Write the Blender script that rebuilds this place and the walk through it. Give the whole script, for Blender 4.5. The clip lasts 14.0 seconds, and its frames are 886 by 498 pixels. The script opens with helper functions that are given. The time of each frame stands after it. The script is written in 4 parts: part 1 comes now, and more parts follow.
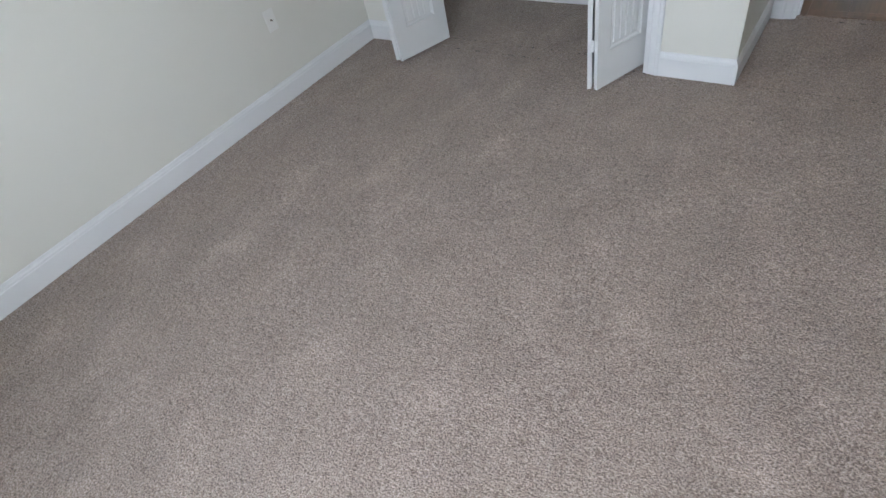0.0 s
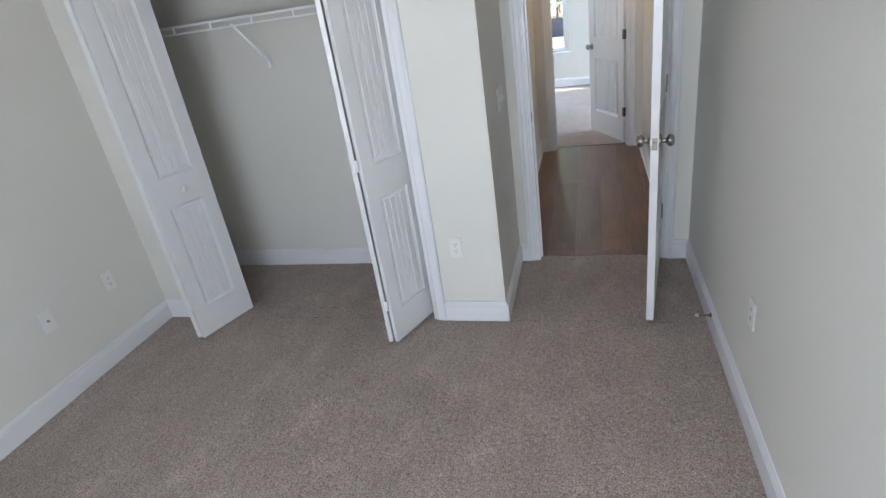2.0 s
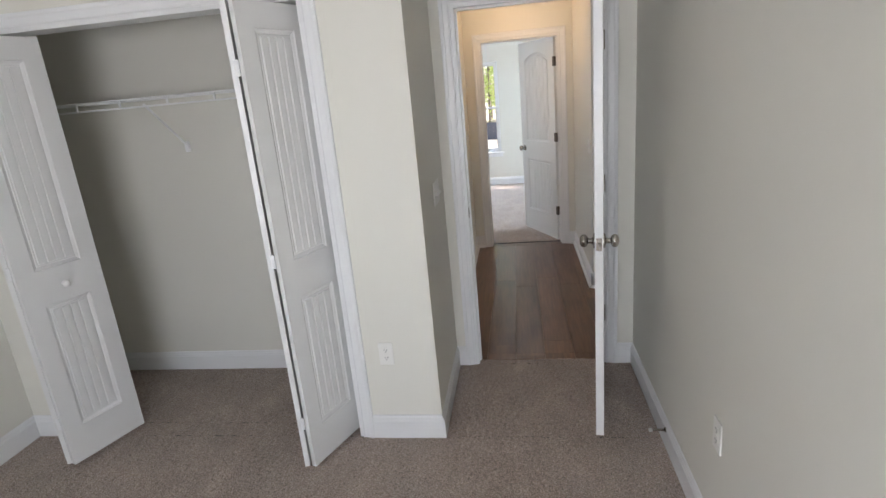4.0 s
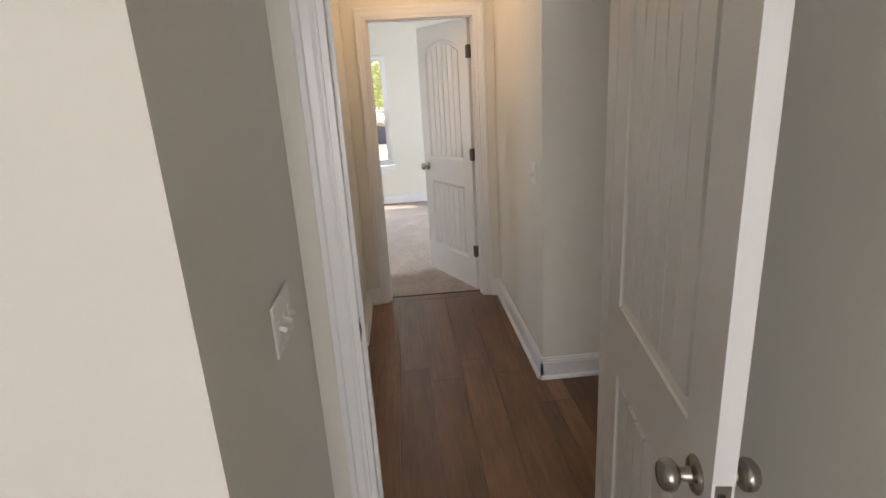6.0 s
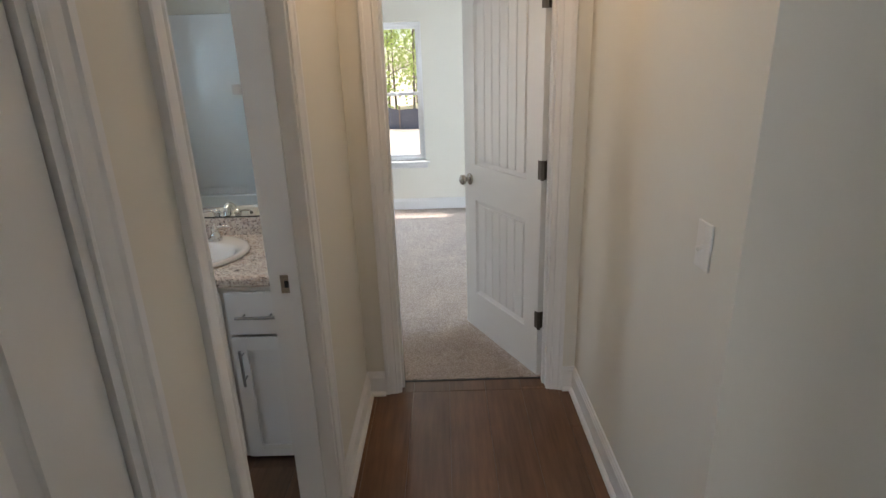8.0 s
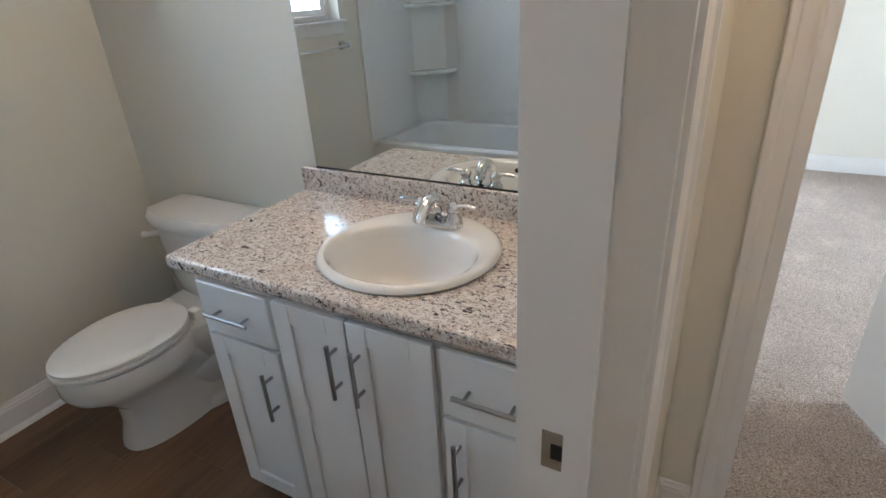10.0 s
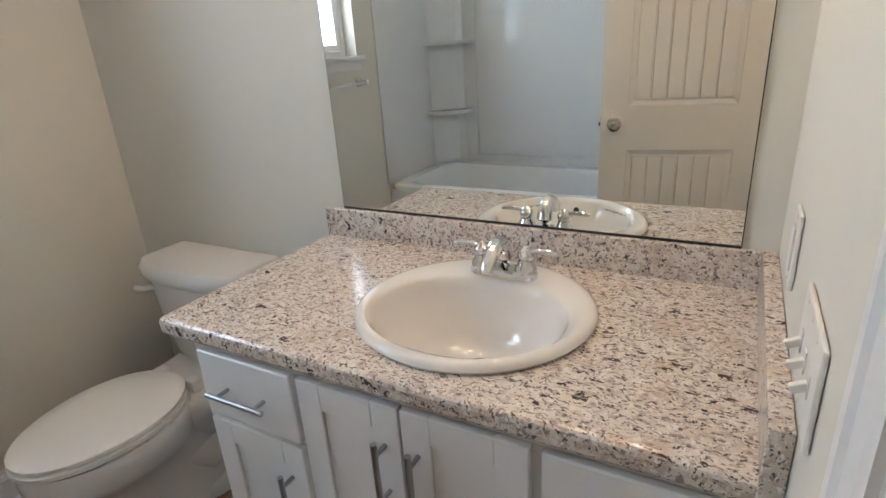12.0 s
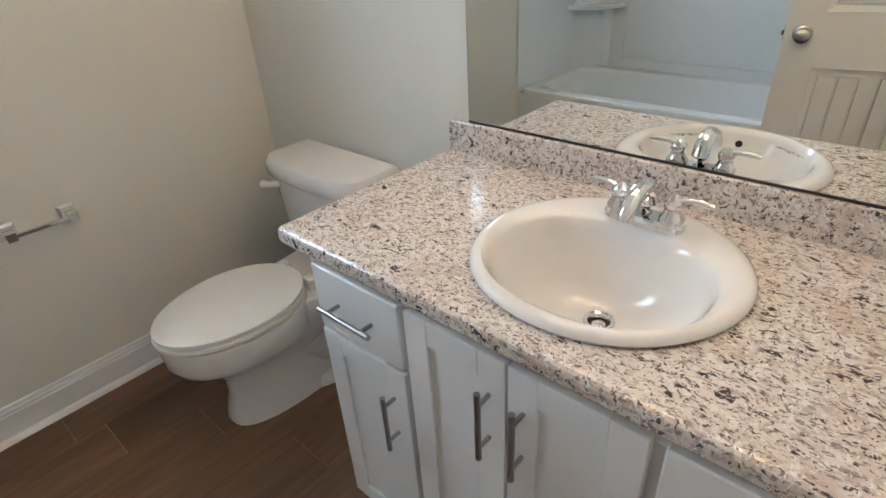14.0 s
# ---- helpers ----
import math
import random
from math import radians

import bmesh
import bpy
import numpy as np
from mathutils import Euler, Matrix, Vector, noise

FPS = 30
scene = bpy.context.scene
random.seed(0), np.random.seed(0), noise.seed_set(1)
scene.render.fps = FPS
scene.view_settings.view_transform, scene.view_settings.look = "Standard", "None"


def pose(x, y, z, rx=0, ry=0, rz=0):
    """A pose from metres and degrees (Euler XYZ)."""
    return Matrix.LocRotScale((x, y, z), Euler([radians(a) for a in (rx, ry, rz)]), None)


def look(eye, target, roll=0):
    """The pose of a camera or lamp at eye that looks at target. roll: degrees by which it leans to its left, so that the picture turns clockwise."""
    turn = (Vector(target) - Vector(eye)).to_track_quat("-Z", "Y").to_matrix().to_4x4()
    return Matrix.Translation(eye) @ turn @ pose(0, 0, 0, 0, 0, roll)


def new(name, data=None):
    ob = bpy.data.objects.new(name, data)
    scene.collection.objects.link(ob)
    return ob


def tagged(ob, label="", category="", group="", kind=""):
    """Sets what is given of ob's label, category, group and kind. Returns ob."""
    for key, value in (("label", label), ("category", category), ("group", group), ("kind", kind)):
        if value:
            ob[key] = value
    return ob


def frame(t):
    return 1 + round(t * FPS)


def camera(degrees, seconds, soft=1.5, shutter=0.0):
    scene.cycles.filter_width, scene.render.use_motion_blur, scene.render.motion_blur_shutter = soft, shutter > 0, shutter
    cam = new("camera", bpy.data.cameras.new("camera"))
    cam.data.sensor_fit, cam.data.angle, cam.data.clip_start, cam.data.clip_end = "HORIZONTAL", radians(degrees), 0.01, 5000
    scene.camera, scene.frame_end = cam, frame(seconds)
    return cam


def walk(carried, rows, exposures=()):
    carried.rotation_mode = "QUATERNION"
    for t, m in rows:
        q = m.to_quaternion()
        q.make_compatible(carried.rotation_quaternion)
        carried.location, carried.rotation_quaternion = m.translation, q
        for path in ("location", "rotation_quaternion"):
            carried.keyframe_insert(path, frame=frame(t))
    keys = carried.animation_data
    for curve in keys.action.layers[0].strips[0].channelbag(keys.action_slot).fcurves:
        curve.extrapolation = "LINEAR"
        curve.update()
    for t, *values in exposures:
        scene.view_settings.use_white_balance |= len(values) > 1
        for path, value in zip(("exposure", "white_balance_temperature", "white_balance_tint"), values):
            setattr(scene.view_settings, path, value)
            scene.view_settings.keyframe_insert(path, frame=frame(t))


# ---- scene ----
cam = camera(78.6, 14.0)
PATH = [
    (0, (0.434, 0.393, 1.518), (-0.553, 1.42, 0.114), -14.4),
    (0.5, (0.464, 0.415, 1.532), (-0.129, 1.408, -0.099), -18.4),
    (1, (0.531, 0.471, 1.601), (-0.053, 1.734, 0.164), -15.1),
    (1.5, (0.531, 0.462, 1.637), (-0.027, 2.002, 0.488), -11.2),
    (2, (0.527, 0.469, 1.698), (-0.007, 2.198, 0.847), -8.8),
    (2.2, (0.516, 0.47, 1.733), (-0.004, 2.248, 0.98), -8.0),
    (4.3, (0.483, 0.887, 1.633), (0.27, 2.793, 1.066), -4.7),
    (4.5, (0.502, 1.055, 1.636), (0.348, 2.963, 1.059), -4.4),
    (5, (0.433, 1.448, 1.612), (0.4, 3.361, 1.028), -4.2),
    (5.5, (0.344, 1.849, 1.638), (0.409, 3.76, 1.05), -3.9),
    (6, (0.345, 2.329, 1.607), (0.469, 4.237, 1.02), -3.4),
    (6.5, (0.299, 2.775, 1.604), (0.514, 4.672, 1.008), -3.1),
    (7, (0.325, 3.158, 1.584), (0.557, 5.056, 0.999), -2.9),
    (7.5, (0.41, 3.56, 1.574), (0.551, 5.463, 0.975), -2.3),
    (8, (0.423, 3.906, 1.546), (0.406, 5.801, 0.907), -1.9),
    (8.5, (0.401, 4.252, 1.537), (0.097, 6.105, 0.85), -1.6),
    (9, (0.365, 4.588, 1.514), (-0.293, 6.334, 0.795), -1.7),
    (9.2, (0.319, 4.684, 1.514), (-0.461, 6.371, 0.775), -1.7),
    (11.3, (-0.246, 5.197, 1.273), (-1.161, 6.664, 0.268), -5.0),
    (11.5, (-0.246, 5.189, 1.272), (-1.151, 6.69, 0.308), -4.8),
    (12, (-0.222, 5.166, 1.332), (-1.141, 6.796, 0.626), -3.7),
    (12.5, (-0.183, 5.173, 1.509), (-1.132, 6.89, 1.12), -3.0),
    (13, (-0.201, 5.185, 1.444), (-1.185, 6.807, 0.812), -2.3),
    (13.5, (-0.186, 5.234, 1.356), (-1.226, 6.666, 0.426), -2.5),
    (14, (-0.306, 5.26, 1.352), (-1.487, 6.514, 0.336), -3.6),
]
EXPOSURES = [(0, 1.1, 6000, 15), (1.0, 1.45, 5820, 14), (1.5, 1.22, 5900, 15), (2.2, 1.0, 6050, 18), (4.5, 0.9, 6750, 19), (5.0, 0.85, 6950, 19), (6.0, 0.92, 7200, 22), (6.5, 1.4, 7500, 23), (7.0, 1.34, 7100, 22), (7.5, 1.0, 7000, 20), (8.0, 0.76, 6800, 18), (9.0, 0.84, 6620, 18), (11.5, 1.68, 6950, 19), (12.5, 1.06, 7350, 23), (12.65, 0.9, 7200, 21), (12.9, -0.2, 7200, 25), (13.0, -0.2, 7200, 25), (13.3, 1.35, 7000, 18), (14, 1.6, 7020, 19)]
walk(cam, [(t, look(eye, target, roll)) for t, eye, target, roll in PATH], EXPOSURES)

# ---- world, sun, large lights ----
world = bpy.data.worlds.new("sky")
scene.world = world
world.use_nodes = True
wn = world.node_tree
sky = wn.nodes.new("ShaderNodeTexSky")
sky.sky_type = "NISHITA"
sky.sun_disc = False
sky.sun_elevation = radians(71)
sky.sun_rotation = radians(-37)
wn.nodes["Background"].inputs["Strength"].default_value = 0.15
wn.links.new(sky.outputs[0], wn.nodes["Background"].inputs["Color"])

sun = new("sun", bpy.data.lights.new("sun", "SUN"))
sun.data.energy, sun.data.angle, sun.data.color = 5.0, radians(0.5), (1.0, 0.95, 0.86)
sun.matrix_basis = look((-2.06, 2.7, 10.0), (0, 0, 0))


# area lamps standing in for daylight, in window openings or just outside
def daylight_lamp(eye, target, w, h, watts, colour):
    ob = new("daylight_area", bpy.data.lights.new("daylight_area", "AREA"))
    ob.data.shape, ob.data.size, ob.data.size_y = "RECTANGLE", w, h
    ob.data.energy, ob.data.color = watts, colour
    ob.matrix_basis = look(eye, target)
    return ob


DAY = (0.86, 0.94, 1.0)
daylight_lamp((0.05, -0.90, 1.33), (0.05, 2.0, 1.33), 1.55, 1.4, 21, DAY)      # bedroom window
daylight_lamp((2.79, 8.0, 1.33), (0.0, 8.0, 1.33), 1.15, 1.4, 30, (0.70, 0.87, 1.0))        # unseen east window, added to brighten the far bedroom
daylight_lamp((-2.40, 8.0, 1.33), (0.0, 8.0, 1.33), 1.15, 1.4, 6, (0.76, 0.89, 1.0))        # unseen west window, added to brighten the far bedroom
daylight_lamp((-0.25, 10.43, 2.55), (-0.25, 9.2, 0.9), 0.9, 0.8, 66, (0.60, 0.81, 1.0))         # unseen lamp added above and outside the far window, standing in for sky light
daylight_lamp((-2.40, 5.125, 1.715), (-0.5, 5.125, 1.715), 0.56, 0.8, 7, (0.56, 0.79, 1.0))  # bathroom window
daylight_lamp((3.35, 1.0, 1.33), (3.35, 3.0, 1.33), 1.45, 1.4, 43, (0.66, 0.80, 1.0))         # unseen living room window, added for the daylight in the passage


def bulb_lamp(place, watts, colour, size):
    ob = new("lamp_light", bpy.data.lights.new("lamp_light", "POINT"))
    ob.data.energy, ob.data.color, ob.data.shadow_soft_size = watts, colour, size
    ob.location = place
    return ob


WARM = (1.0, 0.70, 0.40)
bulb_lamp((0.5, 5.66, 2.26), 3.5, WARM, 0.07)
for bx in (-0.98, -0.69, -0.40):
    bulb_lamp((bx, 6.2, 2.06), 1.05, (1.0, 0.76, 0.50), 0.04)


# ---- materials ----
def mat(name, colour, rough=0.5, metal=0.0, vary=0.06, scale=6.0, fine=0.0, fine_scale=300.0, bump=0.0, bump_scale=200.0, coat=0.0):
    """A surface whose colour wanders at two scales, with fine relief."""
    m = bpy.data.materials.new(name)
    m.use_nodes = True
    nt = m.node_tree
    n, l = nt.nodes, nt.links
    b = n["Principled BSDF"]
    b.inputs["Roughness"].default_value, b.inputs["Metallic"].default_value = rough, metal
    b.inputs["Coat Weight"].default_value = coat
    tc = n.new("ShaderNodeTexCoord")
    big = n.new("ShaderNodeTexNoise")
    big.inputs["Scale"].default_value, big.inputs["Detail"].default_value = scale, 4
    l.new(tc.outputs["Object"], big.inputs["Vector"])
    ramp = n.new("ShaderNodeMix")
    ramp.data_type = "RGBA"
    ramp.inputs[6].default_value = (*[c * (1 - vary) for c in colour], 1)
    ramp.inputs[7].default_value = (*[min(1, c * (1 + vary)) for c in colour], 1)
    l.new(big.outputs["Fac"], ramp.inputs[0])
    out = ramp.outputs[2]
    if fine:
        small = n.new("ShaderNodeTexNoise")
        small.inputs["Scale"].default_value, small.inputs["Detail"].default_value = fine_scale, 2
        l.new(tc.outputs["Object"], small.inputs["Vector"])
        mul = n.new("ShaderNodeMix")
        mul.data_type, mul.blend_type = "RGBA", "OVERLAY"
        mul.inputs[0].default_value = fine
        l.new(out, mul.inputs[6])
        l.new(small.outputs["Fac"], mul.inputs[7])
        out = mul.outputs[2]
    l.new(out, b.inputs["Base Color"])
    if bump:
        bn = n.new("ShaderNodeTexNoise")
        bn.inputs["Scale"].default_value, bn.inputs["Detail"].default_value = bump_scale, 3
        l.new(tc.outputs["Object"], bn.inputs["Vector"])
        bb = n.new("ShaderNodeBump")
        bb.inputs["Strength"].default_value, bb.inputs["Distance"].default_value = bump, 0.002
        l.new(bn.outputs["Fac"], bb.inputs["Height"])
        l.new(bb.outputs["Normal"], b.inputs["Normal"])
    return m


PAINT = mat("wall_paint", (0.692, 0.672, 0.603), 0.62, vary=0.025, scale=1.3, bump=0.12, bump_scale=160)
CEILING = mat("ceiling_paint", (0.78, 0.77, 0.74), 0.85, vary=0.03, scale=2, bump=0.3, bump_scale=90)
TRIM = mat("trim_paint", (0.73, 0.73, 0.725), 0.32, vary=0.025, scale=3, bump=0.04, bump_scale=60)
DOOR = mat("door_paint", (0.69, 0.687, 0.67), 0.38, vary=0.025, scale=2, bump=0.08, bump_scale=120)
CABINET = mat("cabinet_paint", (0.75, 0.75, 0.745), 0.35, vary=0.02, scale=3)
PLASTIC = mat("white_plastic", (0.74, 0.725, 0.695), 0.35, vary=0.015)
PLATE = mat("cover_plate_plastic", (0.755, 0.74, 0.695), 0.4, vary=0.015)
CERAMIC = mat("glazed_ceramic", (0.73, 0.71, 0.685), 0.10, vary=0.01, coat=0.5)
ACRYLIC = mat("tub_acrylic", (0.75, 0.77, 0.775), 0.16, vary=0.01)
CHROME = mat("chrome", (0.75, 0.75, 0.76), 0.07, 1.0, vary=0.01)
NICKEL = mat("satin_nickel", (0.42, 0.39, 0.35), 0.26, 1.0, vary=0.05, scale=20)
STEEL = mat("brushed_steel", (0.40, 0.40, 0.41), 0.30, 1.0, vary=0.05, scale=30)
BRONZE = mat("dark_hinge_metal", (0.10, 0.085, 0.07), 0.38, 0.9, vary=0.2, scale=40)
# near-black; as small raised pieces it paints in the shade of holes and slots
DARK = mat("dark_gap", (0.015, 0.015, 0.015), 0.6, vary=0.1)
WIRE = mat("white_coated_wire", (0.83, 0.83, 0.82), 0.35, vary=0.02)
VINYL = mat("window_vinyl", (0.80, 0.81, 0.82), 0.35, vary=0.01)
RUBBER = mat("white_rubber", (0.6, 0.59, 0.56), 0.6, vary=0.05)
SAND = mat("sandy_ground", (0.58, 0.50, 0.41), 0.95, vary=0.25, scale=0.4, fine=0.4, fine_scale=30, bump=0.4, bump_scale=15)
FENCE_FABRIC = mat("black_silt_fabric", (0.12, 0.125, 0.15), 0.45, vary=0.2, scale=3)
BARK = mat("pine_bark", (0.24, 0.19, 0.155), 0.9, vary=0.3, scale=8, bump=0.6, bump_scale=20)
LEAF = mat("young_leaves", (0.30, 0.38, 0.13), 0.55, vary=0.35, scale=2)
_n, _l = LEAF.node_tree.nodes, LEAF.node_tree.links
_tr, _mx = _n.new("ShaderNodeBsdfTranslucent"), _n.new("ShaderNodeMixShader")
_tr.inputs["Color"].default_value = (0.66, 0.76, 0.30, 1)
_mx.inputs[0].default_value = 0.55
_l.new(_n["Principled BSDF"].outputs[0], _mx.inputs[1])
_l.new(_tr.outputs[0], _mx.inputs[2])
_l.new(_mx.outputs[0], _n["Material Output"].inputs["Surface"])


def glass():
    m = bpy.data.materials.new("window_glass")
    m.use_nodes = True
    b = m.node_tree.nodes["Principled BSDF"]
    b.inputs["Transmission Weight"].default_value, b.inputs["Roughness"].default_value = 1.0, 0.0
    b.inputs["IOR"].default_value, b.inputs["Base Color"].default_value = 1.1, (0.97, 1, 0.99, 1)
    return m


def mirror():
    m = bpy.data.materials.new("mirror_silver")
    m.use_nodes = True
    b = m.node_tree.nodes["Principled BSDF"]
    b.inputs["Metallic"].default_value, b.inputs["Roughness"].default_value = 1.0, 0.0
    b.inputs["Base Color"].default_value = (0.84, 0.88, 0.87, 1)
    return m


def glow(name, colour, strength):
    m = bpy.data.materials.new(name)
    m.use_nodes = True
    b = m.node_tree.nodes["Principled BSDF"]
    b.inputs["Emission Color"].default_value = (*colour, 1)
    b.inputs["Emission Strength"].default_value = strength
    b.inputs["Base Color"].default_value = (0.8, 0.8, 0.78, 1)
    return m


GLASS, MIRROR = glass(), mirror()
FROSTED = glow("frosted_glass_lit", (1.0, 0.82, 0.6), 2.2)


def carpet_material():
    """Cut-pile carpet: speckled taupe yarn with brushed, paler patches."""
    m = bpy.data.materials.new("taupe_carpet")
    m.use_nodes = True
    nt = m.node_tree
    n, l = nt.nodes, nt.links
    b = n["Principled BSDF"]
    b.inputs["Roughness"].default_value = 0.95
    b.inputs["Sheen Weight"].default_value = 0.25
    tc = n.new("ShaderNodeTexCoord")

    def noise_at(scale, detail, stretch=(1, 1, 1)):
        mp = n.new("ShaderNodeMapping")
        mp.inputs["Scale"].default_value = stretch
        t = n.new("ShaderNodeTexNoise")
        t.inputs["Scale"].default_value, t.inputs["Detail"].default_value = scale, detail
        l.new(tc.outputs["Object"], mp.inputs["Vector"])
        l.new(mp.outputs["Vector"], t.inputs["Vector"])
        return t.outputs["Fac"]

    def ramp_of(fac, stops):
        r = n.new("ShaderNodeValToRGB")
        r.color_ramp.elements[0].position, r.color_ramp.elements[0].color = stops[0][0], (*stops[0][1], 1)
        r.color_ramp.elements[1].position, r.color_ramp.elements[1].color = stops[-1][0], (*stops[-1][1], 1)
        for p, c in stops[1:-1]:
            e = r.color_ramp.elements.new(p)
            e.color = (*c, 1)
        l.new(fac, r.inputs[0])
        return r.outputs[0]

    yarn = ramp_of(noise_at(165, 5), [(0.32, (0.165, 0.125, 0.103)), (0.5, (0.372, 0.292, 0.245)), (0.68, (0.59, 0.495, 0.43))])
    patch = ramp_of(noise_at(5.5, 5, (1, 0.7, 1)), [(0.34, (0.84, 0.83, 0.82)), (0.60, (0.97, 0.96, 0.95)), (0.72, (1.14, 1.14, 1.14))])
    mul = n.new("ShaderNodeMix")
    mul.data_type, mul.blend_type = "RGBA", "MULTIPLY"
    mul.inputs[0].default_value = 1.0
    l.new(yarn, mul.inputs[6])
    l.new(patch, mul.inputs[7])
    l.new(mul.outputs[2], b.inputs["Base Color"])
    bb = n.new("ShaderNodeBump")
    bb.inputs["Strength"].default_value, bb.inputs["Distance"].default_value = 0.9, 0.008
    l.new(noise_at(165, 5), bb.inputs["Height"])
    l.new(bb.outputs["Normal"], b.inputs["Normal"])
    return m


def plank_material():
    """Brown vinyl plank: streaked grain along y, each board a little lighter or darker."""
    m = bpy.data.materials.new("brown_vinyl_plank")
    m.use_nodes = True
    nt = m.node_tree
    n, l = nt.nodes, nt.links
    b = n["Principled BSDF"]
    b.inputs["Roughness"].default_value = 0.30
    tc, info = n.new("ShaderNodeTexCoord"), n.new("ShaderNodeObjectInfo")
    add = n.new("ShaderNodeVectorMath")
    add.operation = "ADD"
    shift = n.new("ShaderNodeMath")
    shift.operation = "MULTIPLY"
    shift.inputs[1].default_value = 40.0
    l.new(info.outputs["Random"], shift.inputs[0])
    l.new(tc.outputs["Object"], add.inputs[0])
    l.new(shift.outputs[0], add.inputs[1])
    mp = n.new("ShaderNodeMapping")
    mp.inputs["Scale"].default_value = (1, 0.06, 1)
    l.new(add.outputs[0], mp.inputs["Vector"])
    grain = n.new("ShaderNodeTexNoise")
    grain.inputs["Scale"].default_value, grain.inputs["Detail"].default_value, grain.inputs["Roughness"].default_value = 55, 6, 0.65
    l.new(mp.outputs[0], grain.inputs["Vector"])
    mp2 = n.new("ShaderNodeMapping")
    mp2.inputs["Scale"].default_value = (1, 0.25, 1)
    l.new(add.outputs[0], mp2.inputs["Vector"])
    cloud = n.new("ShaderNodeTexNoise")
    cloud.inputs["Scale"].default_value, cloud.inputs["Detail"].default_value = 9, 3
    l.new(mp2.outputs[0], cloud.inputs["Vector"])
    r = n.new("ShaderNodeValToRGB")
    r.color_ramp.elements[0].position, r.color_ramp.elements[0].color = 0.25, (0.060, 0.031, 0.018, 1)
    r.color_ramp.elements[1].position, r.color_ramp.elements[1].color = 0.78, (0.245, 0.127, 0.070, 1)
    mixf = n.new("ShaderNodeMix")
    mixf.inputs[0].default_value = 0.45
    l.new(grain.outputs["Fac"], mixf.inputs[2])
    l.new(cloud.outputs["Fac"], mixf.inputs[3])
    l.new(mixf.outputs[0], r.inputs[0])
    hsv = n.new("ShaderNodeHueSaturation")
    rng = n.new("ShaderNodeMapRange")
    rng.inputs["To Min"].default_value, rng.inputs["To Max"].default_value = 0.78, 1.25
    l.new(info.outputs["Random"], rng.inputs["Value"])
    l.new(rng.outputs[0], hsv.inputs["Value"])
    l.new(r.outputs[0], hsv.inputs["Color"])
    l.new(hsv.outputs[0], b.inputs["Base Color"])
    bb = n.new("ShaderNodeBump")
    bb.inputs["Strength"].default_value, bb.inputs["Distance"].default_value = 0.15, 0.001
    l.new(grain.outputs["Fac"], bb.inputs["Height"])
    l.new(bb.outputs["Normal"], b.inputs["Normal"])
    return m


def laminate_material():
    """Countertop: cream ground, tan clouds, grey and dark brown flecks."""
    m = bpy.data.materials.new("speckled_laminate")
    m.use_nodes = True
    nt = m.node_tree
    n, l = nt.nodes, nt.links
    b = n["Principled BSDF"]
    b.inputs["Roughness"].default_value = 0.17
    tc = n.new("ShaderNodeTexCoord")
    warp = n.new("ShaderNodeTexNoise")
    warp.inputs["Scale"].default_value, warp.inputs["Detail"].default_value = 22, 3
    l.new(tc.outputs["Object"], warp.inputs["Vector"])
    off = n.new("ShaderNodeVectorMath")
    off.operation = "MULTIPLY_ADD"
    off.inputs[1].default_value = (0.03, 0.03, 0.03)
    l.new(warp.outputs["Color"], off.inputs[0])
    l.new(tc.outputs["Object"], off.inputs[2])

    def layer(under, scale, stretch, lo, hi, colour, detail=3.0):
        mp = n.new("ShaderNodeMapping")
        mp.inputs["Scale"].default_value, mp.inputs["Rotation"].default_value = stretch, (0, 0, 0.5)
        mp.inputs["Location"].default_value = (scale * 0.1, scale * 0.07, lo)
        l.new(off.outputs[0], mp.inputs["Vector"])
        t = n.new("ShaderNodeTexNoise")
        t.inputs["Scale"].default_value, t.inputs["Detail"].default_value, t.inputs["Roughness"].default_value = scale, detail, 0.6
        l.new(mp.outputs[0], t.inputs["Vector"])
        r = n.new("ShaderNodeValToRGB")
        r.color_ramp.elements[0].position, r.color_ramp.elements[1].position = lo, hi
        l.new(t.outputs["Fac"], r.inputs[0])
        mx = n.new("ShaderNodeMix")
        mx.data_type = "RGBA"
        l.new(r.outputs[0], mx.inputs[0])
        l.new(under, mx.inputs[6])
        mx.inputs[7].default_value = (*colour, 1)
        return mx.outputs[2]

    base = n.new("ShaderNodeRGB")
    base.outputs[0].default_value = (0.67, 0.605, 0.545, 1)
    c = layer(base.outputs[0], 9, (1, 1.3, 1), 0.50, 0.66, (0.57, 0.46, 0.385))
    c = layer(c, 60, (1, 1.4, 1), 0.50, 0.60, (0.50, 0.41, 0.36))
    c = layer(c, 48, (1.2, 1, 1), 0.58, 0.64, (0.73, 0.68, 0.63), 4.0)
    c = layer(c, 85, (1, 1.7, 1), 0.565, 0.615, (0.27, 0.22, 0.21), 4.0)
    c = layer(c, 135, (1, 1.4, 1), 0.595, 0.625, (0.11, 0.085, 0.085))
    c = layer(c, 38, (1, 2.0, 1), 0.615, 0.64, (0.08, 0.06, 0.06), 6.0)
    c = layer(c, 120, (1.3, 1, 1), 0.60, 0.66, (0.76, 0.73, 0.70))
    l.new(c, b.inputs["Base Color"])
    return m


CARPET, PLANK, LAMINATE = carpet_material(), plank_material(), laminate_material()


